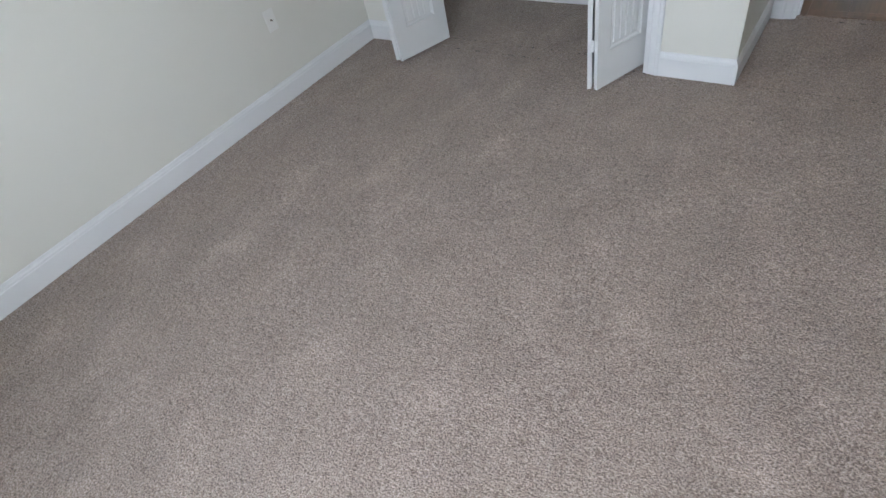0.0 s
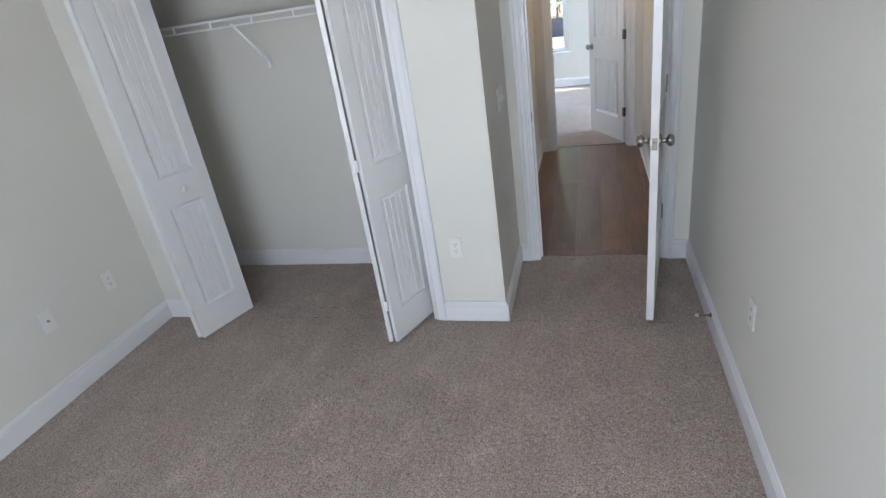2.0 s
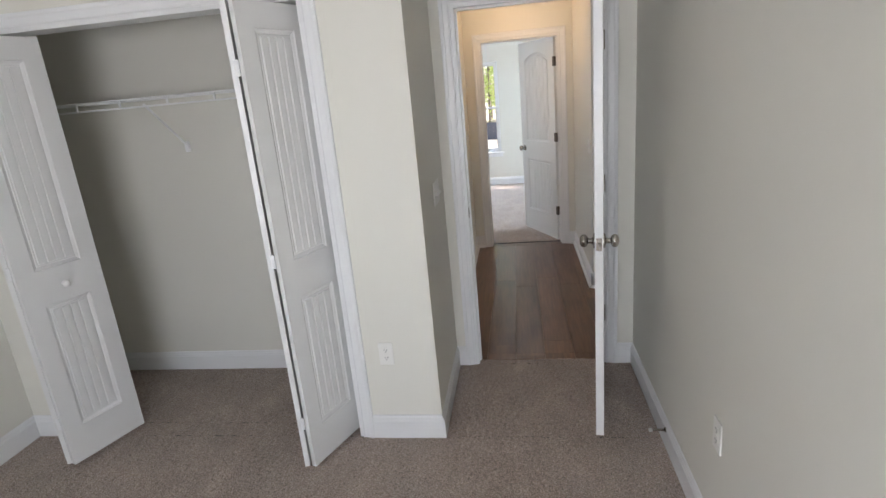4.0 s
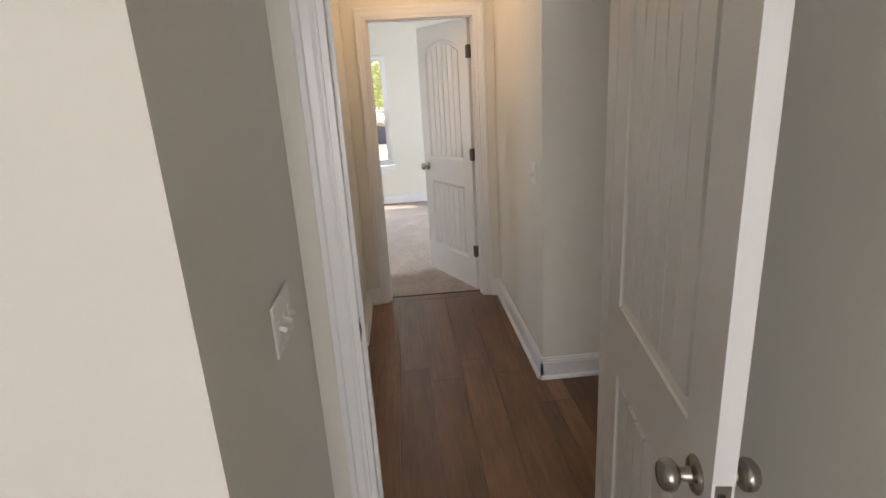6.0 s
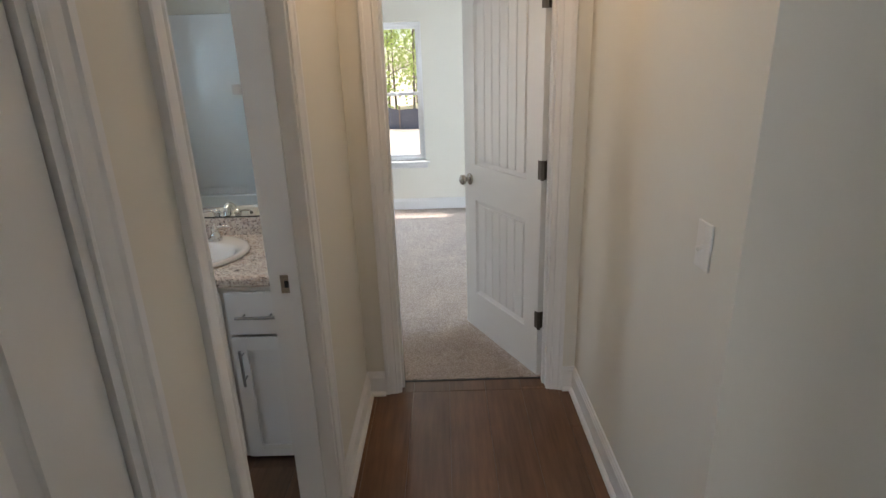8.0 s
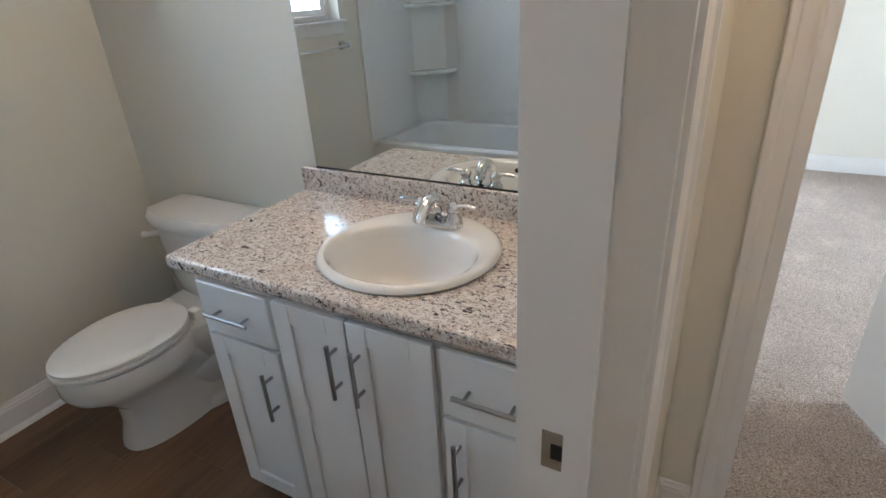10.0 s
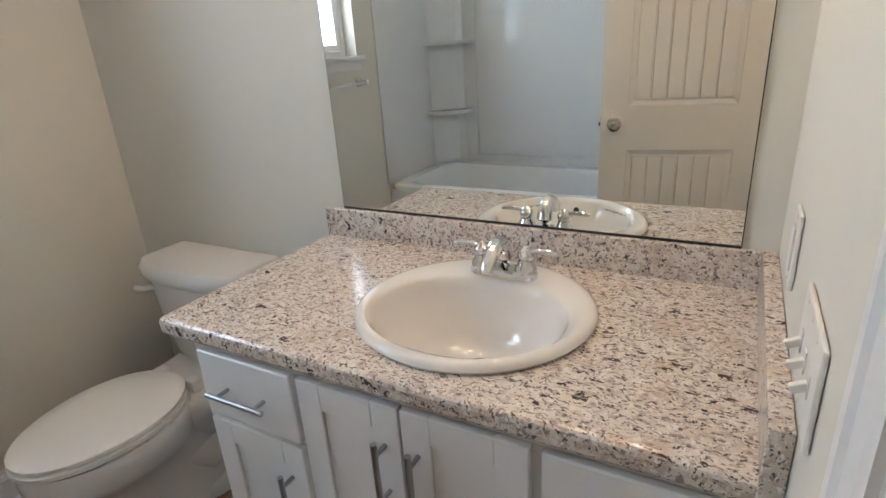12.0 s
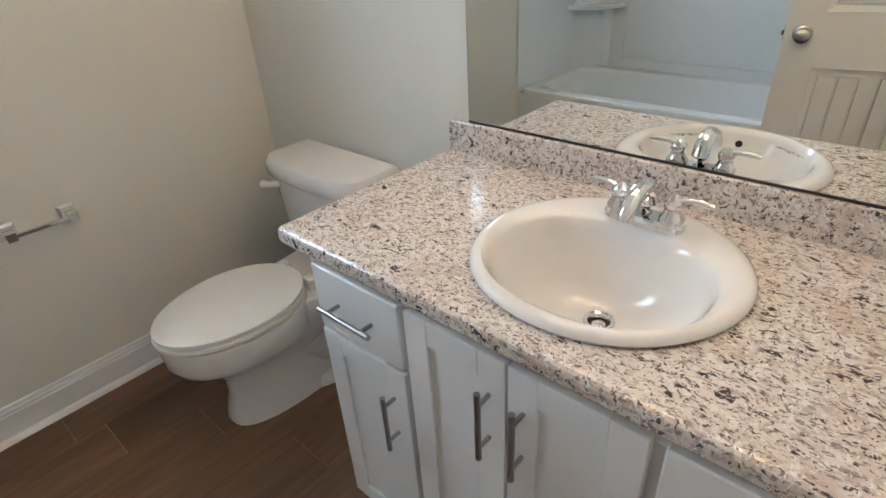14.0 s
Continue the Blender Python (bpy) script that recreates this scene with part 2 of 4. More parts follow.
# ---- mesh helpers ----
def add_box(bm, x0, x1, y0, y1, z0, z1):
    v = [bm.verts.new((x, y, z)) for z in (z0, z1) for y in (y0, y1) for x in (x0, x1)]
    for f in ((0, 2, 3, 1), (4, 5, 7, 6), (0, 1, 5, 4), (2, 6, 7, 3), (0, 4, 6, 2), (1, 3, 7, 5)):
        bm.faces.new([v[i] for i in f])
    return bm


def box(x0, x1, y0, y1, z0, z1, bevel=0.0, steps=2):
    bm = add_box(bmesh.new(), x0, x1, y0, y1, z0, z1)
    if bevel:
        bmesh.ops.bevel(bm, geom=bm.edges[:], offset=bevel, segments=steps, profile=0.5, affect="EDGES")
    return bm


def link(name, bm, material, parent=None, label="", smooth=False):
    bmesh.ops.recalc_face_normals(bm, faces=bm.faces[:])
    me = bpy.data.meshes.new(name)
    bm.to_mesh(me)
    bm.free()
    me.materials.append(material)
    if smooth:
        me.polygons.foreach_set("use_smooth", [True] * len(me.polygons))
        me.set_sharp_from_angle(angle=radians(40))
    ob = new(name, me)
    ob.parent = parent
    if label:
        ob["label"] = label
    return ob


def part(name, bm, material, parent, label="", smooth=False):
    return link(name, bm, material, parent, label, smooth)


def thing(name, m, label, category, group="", kind=""):
    ob = new(name)
    ob.empty_display_size = 0.05
    ob.matrix_basis = m
    return tagged(ob, label, category, group, kind)


def structure(name, bm, material, label, category="", smooth=False):
    return tagged(link(name, bm, material, None, "", smooth), label, category, "", "structure")


def loft(rings, close=True, cap=(True, True)):
    """Skin over rings of equally many points."""
    bm = bmesh.new()
    rows = [[bm.verts.new(p) for p in ring] for ring in rings]
    k = len(rows[0])
    for a, b in zip(rows, rows[1:]):
        for i in range(k if close else k - 1):
            j = (i + 1) % k
            bm.faces.new((a[i], a[j], b[j], b[i]))
    if cap[0]:
        bm.faces.new(rows[0][::-1])
    if cap[1]:
        bm.faces.new(rows[-1])
    return bm


def oval(cx, cy, rx, ry, z, k=40, power=2.0):
    pts = []
    for i in range(k):
        a = 2 * math.pi * i / k
        c, s = math.cos(a), math.sin(a)
        pts.append((cx + rx * math.copysign(abs(c) ** (2 / power), c), cy + ry * math.copysign(abs(s) ** (2 / power), s), z))
    return pts


def lathe(profile, k=20, cap=(True, True)):
    """profile: (radius, height) turned about z."""
    return loft([oval(0, 0, r, r, z, k) for r, z in profile], True, cap)


def turned(bm, m):
    bmesh.ops.transform(bm, matrix=m, verts=bm.verts[:])
    return bm


def merge(*bms):
    out = bmesh.new()
    for b in bms:
        me = bpy.data.meshes.new("tmp")
        b.to_mesh(me)
        b.free()
        out.from_mesh(me)
        bpy.data.meshes.remove(me)
    return out


def tube(points, radius, k=10):
    """A round bar through points."""
    pts = [Vector(p) for p in points]
    rings = []
    for i, p in enumerate(pts):
        d = (pts[min(i + 1, len(pts) - 1)] - pts[max(i - 1, 0)]).normalized()
        side = d.cross(Vector((0, 0, 1)))
        side = side.normalized() if side.length > 1e-4 else Vector((1, 0, 0))
        up = side.cross(d)
        r = radius[i] if isinstance(radius, (list, tuple)) else radius
        rings.append([tuple(p + r * (math.cos(2 * math.pi * j / k) * side + math.sin(2 * math.pi * j / k) * up)) for j in range(k)])
    return loft(rings)


def strip(profile, length):
    """A moulding: profile of (out, height) points, run along x from 0 to length; out is towards -y."""
    return loft([[(x, -o, h) for o, h in profile] for x in (0, length)])


# ---- walls ----
H = 2.44


def wall(name, x0, x1, y0, y1, along, openings, label="matt cream painted plasterboard wall", z0=-0.02):
    """A wall box with openings (a0, a1, z0, z1) cut through it along its length."""
    bm = bmesh.new()
    a0, a1 = (x0, x1) if along == "x" else (y0, y1)

    def piece(p, q, lo, hi):
        if q - p > 1e-4 and hi - lo > 1e-4:
            if along == "x":
                add_box(bm, p, q, y0, y1, lo, hi)
            else:
                add_box(bm, x0, x1, p, q, lo, hi)

    at = a0
    for o0, o1, lo, hi in sorted(openings):
        piece(at, o0, z0, H + 0.02)
        if lo > 0.05:
            piece(o0, o1, z0, lo)
        piece(o0, o1, hi, H + 0.02)
        at = o1
    piece(at, a1, z0, H + 0.02)
    return structure(name, bm, PAINT, label, "wall")


WX, EX = -2.21, 1.095                  # west and east faces of the bedroom
wall("wall_west", WX - 0.16, WX, -0.86, 10.13, "y", [(4.83, 5.42, 1.30, 2.13), (7.4, 8.6, 0.6, 2.05)])
wall("wall_south", WX, EX, -0.86, -0.7, "x", [(-0.75, 0.85, 0.62, 2.05)])
wall("wall_east", EX, EX + 0.115, -0.86, 3.725, "y", [])
wall("wall_closet", WX, 0.057, 3.0, 3.115, "x", [(-1.955, -0.35, 0.0, 2.05)])
wall("wall_closet_side", -0.058, 0.057, 3.115, 3.725, "y", [])
wall("wall_hall_south", WX, 2.3, 3.725, 3.85, "x", [(0.172, 0.945, 0.0, 2.05)])
wall("wall_hall_west", -0.128, 0.005, 3.85, 6.255, "y", [(3.915, 4.50, 0.0, 2.05), (4.785, 5.49, 0.0, 2.05)])
wall("wall_bathroom_north", WX, -0.128, 6.34, 6.455, "x", [])
wall("wall_hall_north", -0.128, 2.6, 6.255, 6.37, "x", [(0.155, 0.91, 0.0, 2.05)])
wall("wall_hall_east", 1.033, 1.148, 4.967, 6.255, "y", [])
wall("wall_passage_north", 1.148, 4.4, 4.967, 5.08, "x", [])
wall("wall_passage_east", 4.4, 4.55, 1.04, 5.08, "y", [])
# unseen living room, added so daylight reaches the passage from the south
wall("wall_living_west", 2.185, 2.3, 1.04, 3.725, "y", [])
wall("wall_living_south", 2.3, 4.4, 1.04, 1.2, "x", [(2.6, 4.1, 0.62, 2.05)])
wall("wall_tub_side", -0.69, -0.575, 3.85, 4.66, "y", [])
wall("wall_linen_north", -0.575, -0.128, 4.56, 4.66, "x", [])
wall("wall_far_east", 2.6, 2.76, 6.37, 10.13, "y", [(7.4, 8.6, 0.6, 2.05)])
wall("wall_north", WX, 2.6, 9.97, 10.13, "x", [(-0.70, 0.21, 0.55, 2.0)])

structure("ceiling", merge(box(WX - 0.16, EX + 0.115, -0.86, 3.79, H, H + 0.1), box(WX - 0.16, 4.55, 3.79, 6.4, H, H + 0.1), box(2.185, 4.55, 1.04, 3.79, H, H + 0.1), box(WX - 0.16, 2.76, 6.4, 10.13, H, H + 0.1)),
          CEILING, "flat white textured plaster ceiling", "ceiling")
structure("floor_slab", merge(box(WX - 0.16, EX + 0.115, -0.86, 3.8, -0.2, -0.015), box(WX - 0.16, 4.55, 3.8, 6.4, -0.2, -0.015), box(2.185, 4.55, 1.04, 3.8, -0.2, -0.015), box(WX - 0.16, 2.76, 6.4, 10.13, -0.2, -0.015)),
          DARK, "dark subfloor slab under the floor coverings", "floor")


def carpet(name, rects, step, label):
    """A pile carpet: a fine grid whose tufts stand unevenly."""
    rng = np.random.default_rng(3)
    verts, faces = [], []
    for x0, x1, y0, y1 in rects:
        nx, ny = int((x1 - x0) / step) + 2, int((y1 - y0) / step) + 2
        gx, gy = np.meshgrid(np.linspace(x0, x1, nx), np.linspace(y0, y1, ny))
        jitter = rng.uniform(-0.3, 0.3, (2, ny, nx)) * step
        jitter[:, 0], jitter[:, -1], jitter[:, :, 0], jitter[:, :, -1] = 0, 0, 0, 0
        gz = rng.uniform(-0.0045, 0.0015, (ny, nx)) + 0.0012 * np.sin(gx * 9 + 2 * np.sin(gy * 5)) * np.sin(gy * 7 + gx * 3)
        base = len(verts)
        verts += np.stack([gx + jitter[0], gy + jitter[1], gz], -1).reshape(-1, 3).tolist()
        i = (np.arange(ny - 1)[:, None] * nx + np.arange(nx - 1)[None]).ravel() + base
        faces += np.stack([i, i + 1, i + nx + 1, i + nx], -1).tolist()
    me = bpy.data.meshes.new(name)
    me.from_pydata(verts, [], faces)
    me.materials.append(CARPET)
    me.polygons.foreach_set("use_smooth", [True] * len(me.polygons))
    return tagged(new(name, me), label, "carpet", "", "structure")


carpet("floor_carpet_bedroom", [(WX, EX, -0.7, 3.0), (-1.955, -0.35, 3.0, 3.115), (WX, -0.058, 3.115, 3.725), (0.057, EX, 3.0, 3.725), (0.172, 0.945, 3.725, 3.775)], 0.0085,
       "taupe cut-pile carpet with brushed paler patches")
carpet("floor_carpet_far_bedroom", [(WX, -0.128, 6.455, 9.97), (-0.128, 2.6, 6.37, 9.97), (0.155, 0.91, 6.357, 6.37)], 0.016, "pale taupe cut-pile carpet beyond the hall")

# ---- mouldings ----
BASE = [(0, 0), (0.014, 0), (0.014, 0.094), (0.011, 0.098), (0.011, 0.106), (0.007, 0.112), (0.005, 0.122), (0, 0.125)]
SHOE = [(0.0142, 0), (0.031, 0), (0.030, 0.006), (0.026, 0.013), (0.020, 0.018), (0.0142, 0.019)]


def baseboard(x, y, turn, length, shoe=False):
    """From (x, y), running along x turned by so many degrees; the room lies to its right."""
    m = pose(x, y, 0, 0, 0, turn)
    ob = structure("baseboard", strip(BASE, length), TRIM, "white stepped wooden baseboard", "baseboard")
    ob.matrix_basis = m
    if shoe:
        ob2 = structure("shoe_moulding", strip(SHOE, length), TRIM, "white quarter-round moulding along the floor", "trim")
        ob2.matrix_basis = m


CW, CT = 0.060, 0.017                 # casing width and thickness
# bedroom (room is to the right of the run)
baseboard(WX, -0.7, 90, 3.7)
baseboard(WX, 3.0, 0, 0.195)
baseboard(-0.29, 3.0, 0, 0.347)
baseboard(0.057, 2.986, 90, 0.739)
baseboard(0.057, 3.725, 0, 0.055)
baseboard(1.005, 3.725, 0, 0.09)
baseboard(EX, 3.725, -90, 4.425)
baseboard(EX, -0.7, 180, EX - WX)
baseboard(WX, 3.115, 90, 0.61)
baseboard(WX, 3.725, 0, 2.152)
baseboard(-0.058, 3.725, -90, 0.61)
# hall and passage
baseboard(0.005, 5.55, 90, 0.705, True)
baseboard(0.005, 4.56, 90, 0.165, True)
baseboard(0.005, 6.255, 0, 0.09, True)
baseboard(0.97, 6.255, 0, 0.063, True)
baseboard(1.033, 6.255, -90, 1.302, True)
baseboard(1.019, 4.967, 0, 3.381, True)
baseboard(2.3, 3.85, 180, 1.295, True)
baseboard(2.3, 1.2, 90, 2.65, True)
baseboard(4.4, 4.967, -90, 3.767, True)
baseboard(4.4, 1.2, 180, 2.1, True)
baseboard(0.112, 3.85, 180, 0.107, True)
# bathroom
baseboard(WX, 4.66, 90, 1.68, True)
baseboard(WX, 6.34, 0, 1.0, True)
# far bedroom
baseboard(WX, 9.97, 0, 4.81)
baseboard(WX, 6.455, 90, 3.515)
baseboard(2.6, 9.97, -90, 3.6)
baseboard(0.095, 6.37, 180, 0.223)
baseboard(-0.128, 6.455, 180, 2.082)
baseboard(2.6, 6.37, 180, 1.63)

CASE = [(0, 0), (CT * 0.55, 0), (CT * 0.6, 0.004), (CT * 0.45, 0.009), (CT * 0.62, 0.018), (CT * 0.75, 0.038), (CT, 0.043), (CT, CW - 0.003), (CT * 0.85, CW), (0, CW)]


def casing(x, y, turn, w, h):
    """Three mouldings round an opening w wide, h high; local x runs along the wall from the opening's start, the room towards -y."""
    m = pose(x, y, 0, 0, 0, turn)
    t = thing("door_casing", m, "white moulded wooden casing round a doorway", "door casing", kind="structure")
    left = loft([[(-b, -o, z + (b if k else 0)) for o, b in CASE] for k, z in ((0, 0.0), (1, h))])
    right = loft([[(w + b, -o, z + (b if k else 0)) for o, b in CASE] for k, z in ((0, 0.0), (1, h))])
    head = loft([[(s + sg * b, -o, h + b) for o, b in CASE] for s, sg in ((0, -1), (w, 1))])
    for nm, bm in (("side_casing", left), ("side_casing", right), ("head_casing", head)):
        part(nm, bm, TRIM, t)


def jambs(x, y, turn, w, h, depth, stop_at=0.05, stop=True):
    """Boards lining an opening; local y runs through the wall."""
    t = thing("door_jamb", pose(x, y, 0, 0, 0, turn), "white wooden jamb lining a doorway", "door jamb", kind="structure")
    e = 0.003
    part("side_jamb", box(0, 0.017, -e, depth + e, 0, h), TRIM, t)
    part("side_jamb", box(w - 0.017, w, -e, depth + e, 0, h), TRIM, t)
    part("head_jamb", box(0.017, w - 0.017, -e, depth + e, h - 0.017, h), TRIM, t)
    if stop:
        part("door_stop_strip", merge(box(0.017, 0.028, stop_at, stop_at + 0.032, 0, h - 0.017), box(w - 0.028, w - 0.017, stop_at, stop_at + 0.032, 0, h - 0.017),
                                      box(0.028, w - 0.028, stop_at, stop_at + 0.032, h - 0.028, h - 0.017)), TRIM, t)
    return t


def strike_plate(parent, x, y, z, out):
    """A latch strike on the inner face of a jamb; out: which way that face looks along local x."""
    pl = part("strike_plate", box(min(x, x + out * 0.002), max(x, x + out * 0.002), y - 0.021, y + 0.021, z - 0.030, z + 0.030, 0.0006, 1), NICKEL, parent, "satin nickel strike plate")
    # raised black box, painting in the shade of the latch hole
    part("latch_hole", box(min(x, x + out * 0.0026), max(x, x + out * 0.0026), y - 0.007, y + 0.009, z - 0.012, z + 0.012), DARK, pl)


casing(0.172, 3.725, 0, 0.773, 2.05)
casing(0.945, 3.85, 180, 0.773, 2.05)
ja = jambs(0.172, 3.725, 0, 0.773, 2.05, 0.125, 0.04)
strike_plate(ja, 0.017, 0.02, 0.955, 1)
casing(0.155, 6.255, 0, 0.755, 2.05)
casing(0.91, 6.37, 180, 0.755, 2.05)
jambs(0.155, 6.255, 0, 0.755, 2.05, 0.115, 0.045)
casing(0.005, 4.785, 90, 0.705, 2.05)
casing(-0.128, 5.478, -90, 0.693, 2.05)
jb = jambs(0.005, 4.785, 90, 0.705, 2.05, 0.133, 0.045)
strike_plate(jb, 0.688, 0.085, 0.918, -1)
casing(0.005, 3.915, 90, 0.585, 2.05)
jambs(0.005, 3.915, 90, 0.585, 2.05, 0.133, 0.05)
casing(-1.955, 3.0, 0, 1.605, 2.05)
jambs(-1.955, 3.0, 0, 1.605, 2.05, 0.115, 0.05, False)


# ---- doors ----
def face_with_panels(bm, w, z0, z1, y, sgn, outlines):
    """One face of a leaf at depth y with holes, the sticking round each hole sloping inwards."""
    def loop(pts, depth):
        vs = [bm.verts.new((px, y - sgn * depth, pz)) for px, pz in pts]
        return vs, [bm.edges.new((vs[i], vs[(i + 1) % len(vs)])) for i in range(len(vs))]

    outer, edges = loop([(0, z0), (w, z0), (w, z1), (0, z1)], 0)
    rims = []
    for o in outlines:
        vs, es = loop(o, 0)
        edges += es
        rims.append((vs, o))
    bmesh.ops.triangle_fill(bm, use_beauty=True, use_dissolve=False, edges=edges)
    for vs, o in rims:
        prev = vs
        for inset, depth in ((0.003, 0.005), (0.020, 0.0125), (0.026, 0.0125)):
            ring = [bm.verts.new((px, y - sgn * depth, pz)) for px, pz in shrink(o, inset)]
            for i in range(len(ring)):
                j = (i + 1) % len(ring)
                bm.faces.new((prev[i], prev[j], ring[j], ring[i]))
            prev = ring
        bm.faces.new(prev)
    return outer


def shrink(pts, d):
    """Outline moved inwards (counter-clockwise points)."""
    out = []
    k = len(pts)
    for i in range(k):
        p, q, r = Vector(pts[i - 1]), Vector(pts[i]), Vector(pts[(i + 1) % k])
        a, b = (q - p).normalized(), (r - q).normalized()
        n1, n2 = Vector((-a.y, a.x)), Vector((-b.y, b.x))
        nn = (n1 + n2).normalized()
        s = q + nn * d / max(0.3, nn.dot(n1))
        out.append((s.x, s.y))
    return out


def panel_outline(x0, x1, z0, z1, arch=0.0):
    pts = [(x0, z0), (x1, z0)]
    if not arch:
        return pts + [(x1, z1), (x0, z1)]
    k = 14
    for i in range(k + 1):
        u = 1 - 2 * i / k
        pts.append(((x0 + x1) / 2 + u * (x1 - x0) / 2, z1 - arch * u * u))
    return pts


def planks_in(x0, x1, z0, z1, arch, count, y0, y1):
    """Raised boards of a panel's field with narrow grooves between them; the top follows the arch."""
    bm = bmesh.new()
    mid, half = (x0 + x1) / 2, (x1 - x0) / 2
    step = (x1 - x0) / count
    for i in range(count):
        a, b = x0 + i * step + (0.0025 if i else 0), x0 + (i + 1) * step - (0.0025 if i < count - 1 else 0)
        pts = [(a, z0), (b, z0)] + [(a + (b - a) * (1 - s / 4), z1 - arch * ((a + (b - a) * (1 - s / 4) - mid) / half) ** 2) for s in range(5)]
        back = [bm.verts.new((px, y0, pz)) for px, pz in pts]
        front = [bm.verts.new((px, y1, pz)) for px, pz in shrink(pts, 0.002)]
        for j in range(len(pts)):
            n2 = (j + 1) % len(pts)
            bm.faces.new((back[j], back[n2], front[n2], front[j]))
        bm.faces.new(front)
    return bm


def leaf_parts(parent, w, t, z0, z1, arch, count, stile, lock_lo, lock_hi, top_rail, bottom_rail):
    """A moulded two-panel plank leaf: local x from the hinge, y through its thickness, z up."""
    lower = (stile, w - stile, z0 + bottom_rail, lock_lo, 0.0)
    upper = (stile, w - stile, lock_hi, z1 - top_rail, arch)
    bm = bmesh.new()
    outs = [panel_outline(*lower), panel_outline(*upper)]
    f = face_with_panels(bm, w, z0, z1, 0, -1, outs)
    g = face_with_panels(bm, w, z0, z1, t, 1, outs)
    for i in range(4):
        j = (i + 1) % 4
        bm.faces.new((f[i], f[j], g[j], g[i]))
    leaf = part("leaf", bm, DOOR, parent)
    for nm, (a, b, c, d, ar) in (("lower_panel", lower), ("upper_panel", upper)):
        e = 0.027
        part(nm, merge(planks_in(a + e, b - e, c + e, d - e, ar, count, 0.012, 0.004), planks_in(a + e, b - e, c + e, d - e, ar, count, t - 0.012, t - 0.004)), DOOR, leaf, "grooved plank panel")
    return leaf


KNOB = [(0.0, 0.0), (0.033, 0.0), (0.033, 0.004), (0.029, 0.008), (0.014, 0.011), (0.0115, 0.018), (0.0115, 0.028), (0.018, 0.031), (0.026, 0.037), (0.0285, 0.046), (0.0265, 0.055), (0.019, 0.062), (0.008, 0.065), (0.0, 0.0655)]


def door(name, m, w, label, knob_z, t=0.035, arch=0.07, hinges=True, knobs=True, metal=None, hinge_side=0):
    d = thing(name, m, label, "door", kind="structure")
    leaf_parts(d, w, t, 0.018, 2.033, arch, 6, 0.118, 0.825, 1.022, 0.115, 0.235)
    if knobs:
        for yy, rx in ((0, 90), (t, -90)):
            part("door_knob", turned(lathe(KNOB[1:-1], 22), pose(w - 0.06, yy, knob_z, rx)), NICKEL, d, "round satin nickel door knob", True)
        lp = part("latch_plate", box(w, w + 0.0015, t / 2 - 0.0125, t / 2 + 0.0125, knob_z - 0.028, knob_z + 0.028), NICKEL, d, "satin nickel latch plate")
        part("latch_bolt", box(w + 0.0015, w + 0.010, t / 2 - 0.006, t / 2 + 0.006, knob_z - 0.009, knob_z + 0.009, 0.003), NICKEL, lp)
    if hinges:
        for hz in (0.328, 1.082, 1.808):
            part("hinge", merge(turned(lathe([(0.0065, -0.046), (0.0065, 0.046)], 12), pose(-0.004, hinge_side, hz)),
                                box(-0.002, 0.0, 0.003, t - 0.003, hz - 0.044, hz + 0.044), box(-0.020, 0.002, hinge_side - 0.002, hinge_side + 0.002, hz - 0.044, hz + 0.044),
                                box(-0.002, 0.026, hinge_side - 0.002, hinge_side + 0.002, hz - 0.044, hz + 0.044)), metal or BRONZE, d, "dark metal butt hinge")
    return d


# bedroom door, swung into the bedroom
door("door_1", pose(0.897, 3.712, 0, 0, 0, 180 + 81.2), 0.728, "white two-panel plank door standing open into the bedroom", 0.955, metal=NICKEL, hinge_side=0.035)
# far bedroom door, swung into the far bedroom
door("door_2", pose(0.893, 6.369, 0, 0, 0, 180 - 63.5), 0.728, "white arched two-panel plank door standing half open", 0.935, hinge_side=0.035)
# linen closet door, shut
door("door_3", pose(0.0, 3.936, 0, 0, 0, 90), 0.543, "white arched plank closet door, shut, in the hall", 0.90, hinges=False)
# bathroom door, swung into the bathroom
door("door_4", pose(-0.128, 4.804, 0, 0, 0, 168.5), 0.68, "white arched two-panel plank door open inside the bathroom", 0.945, hinge_side=0.035)


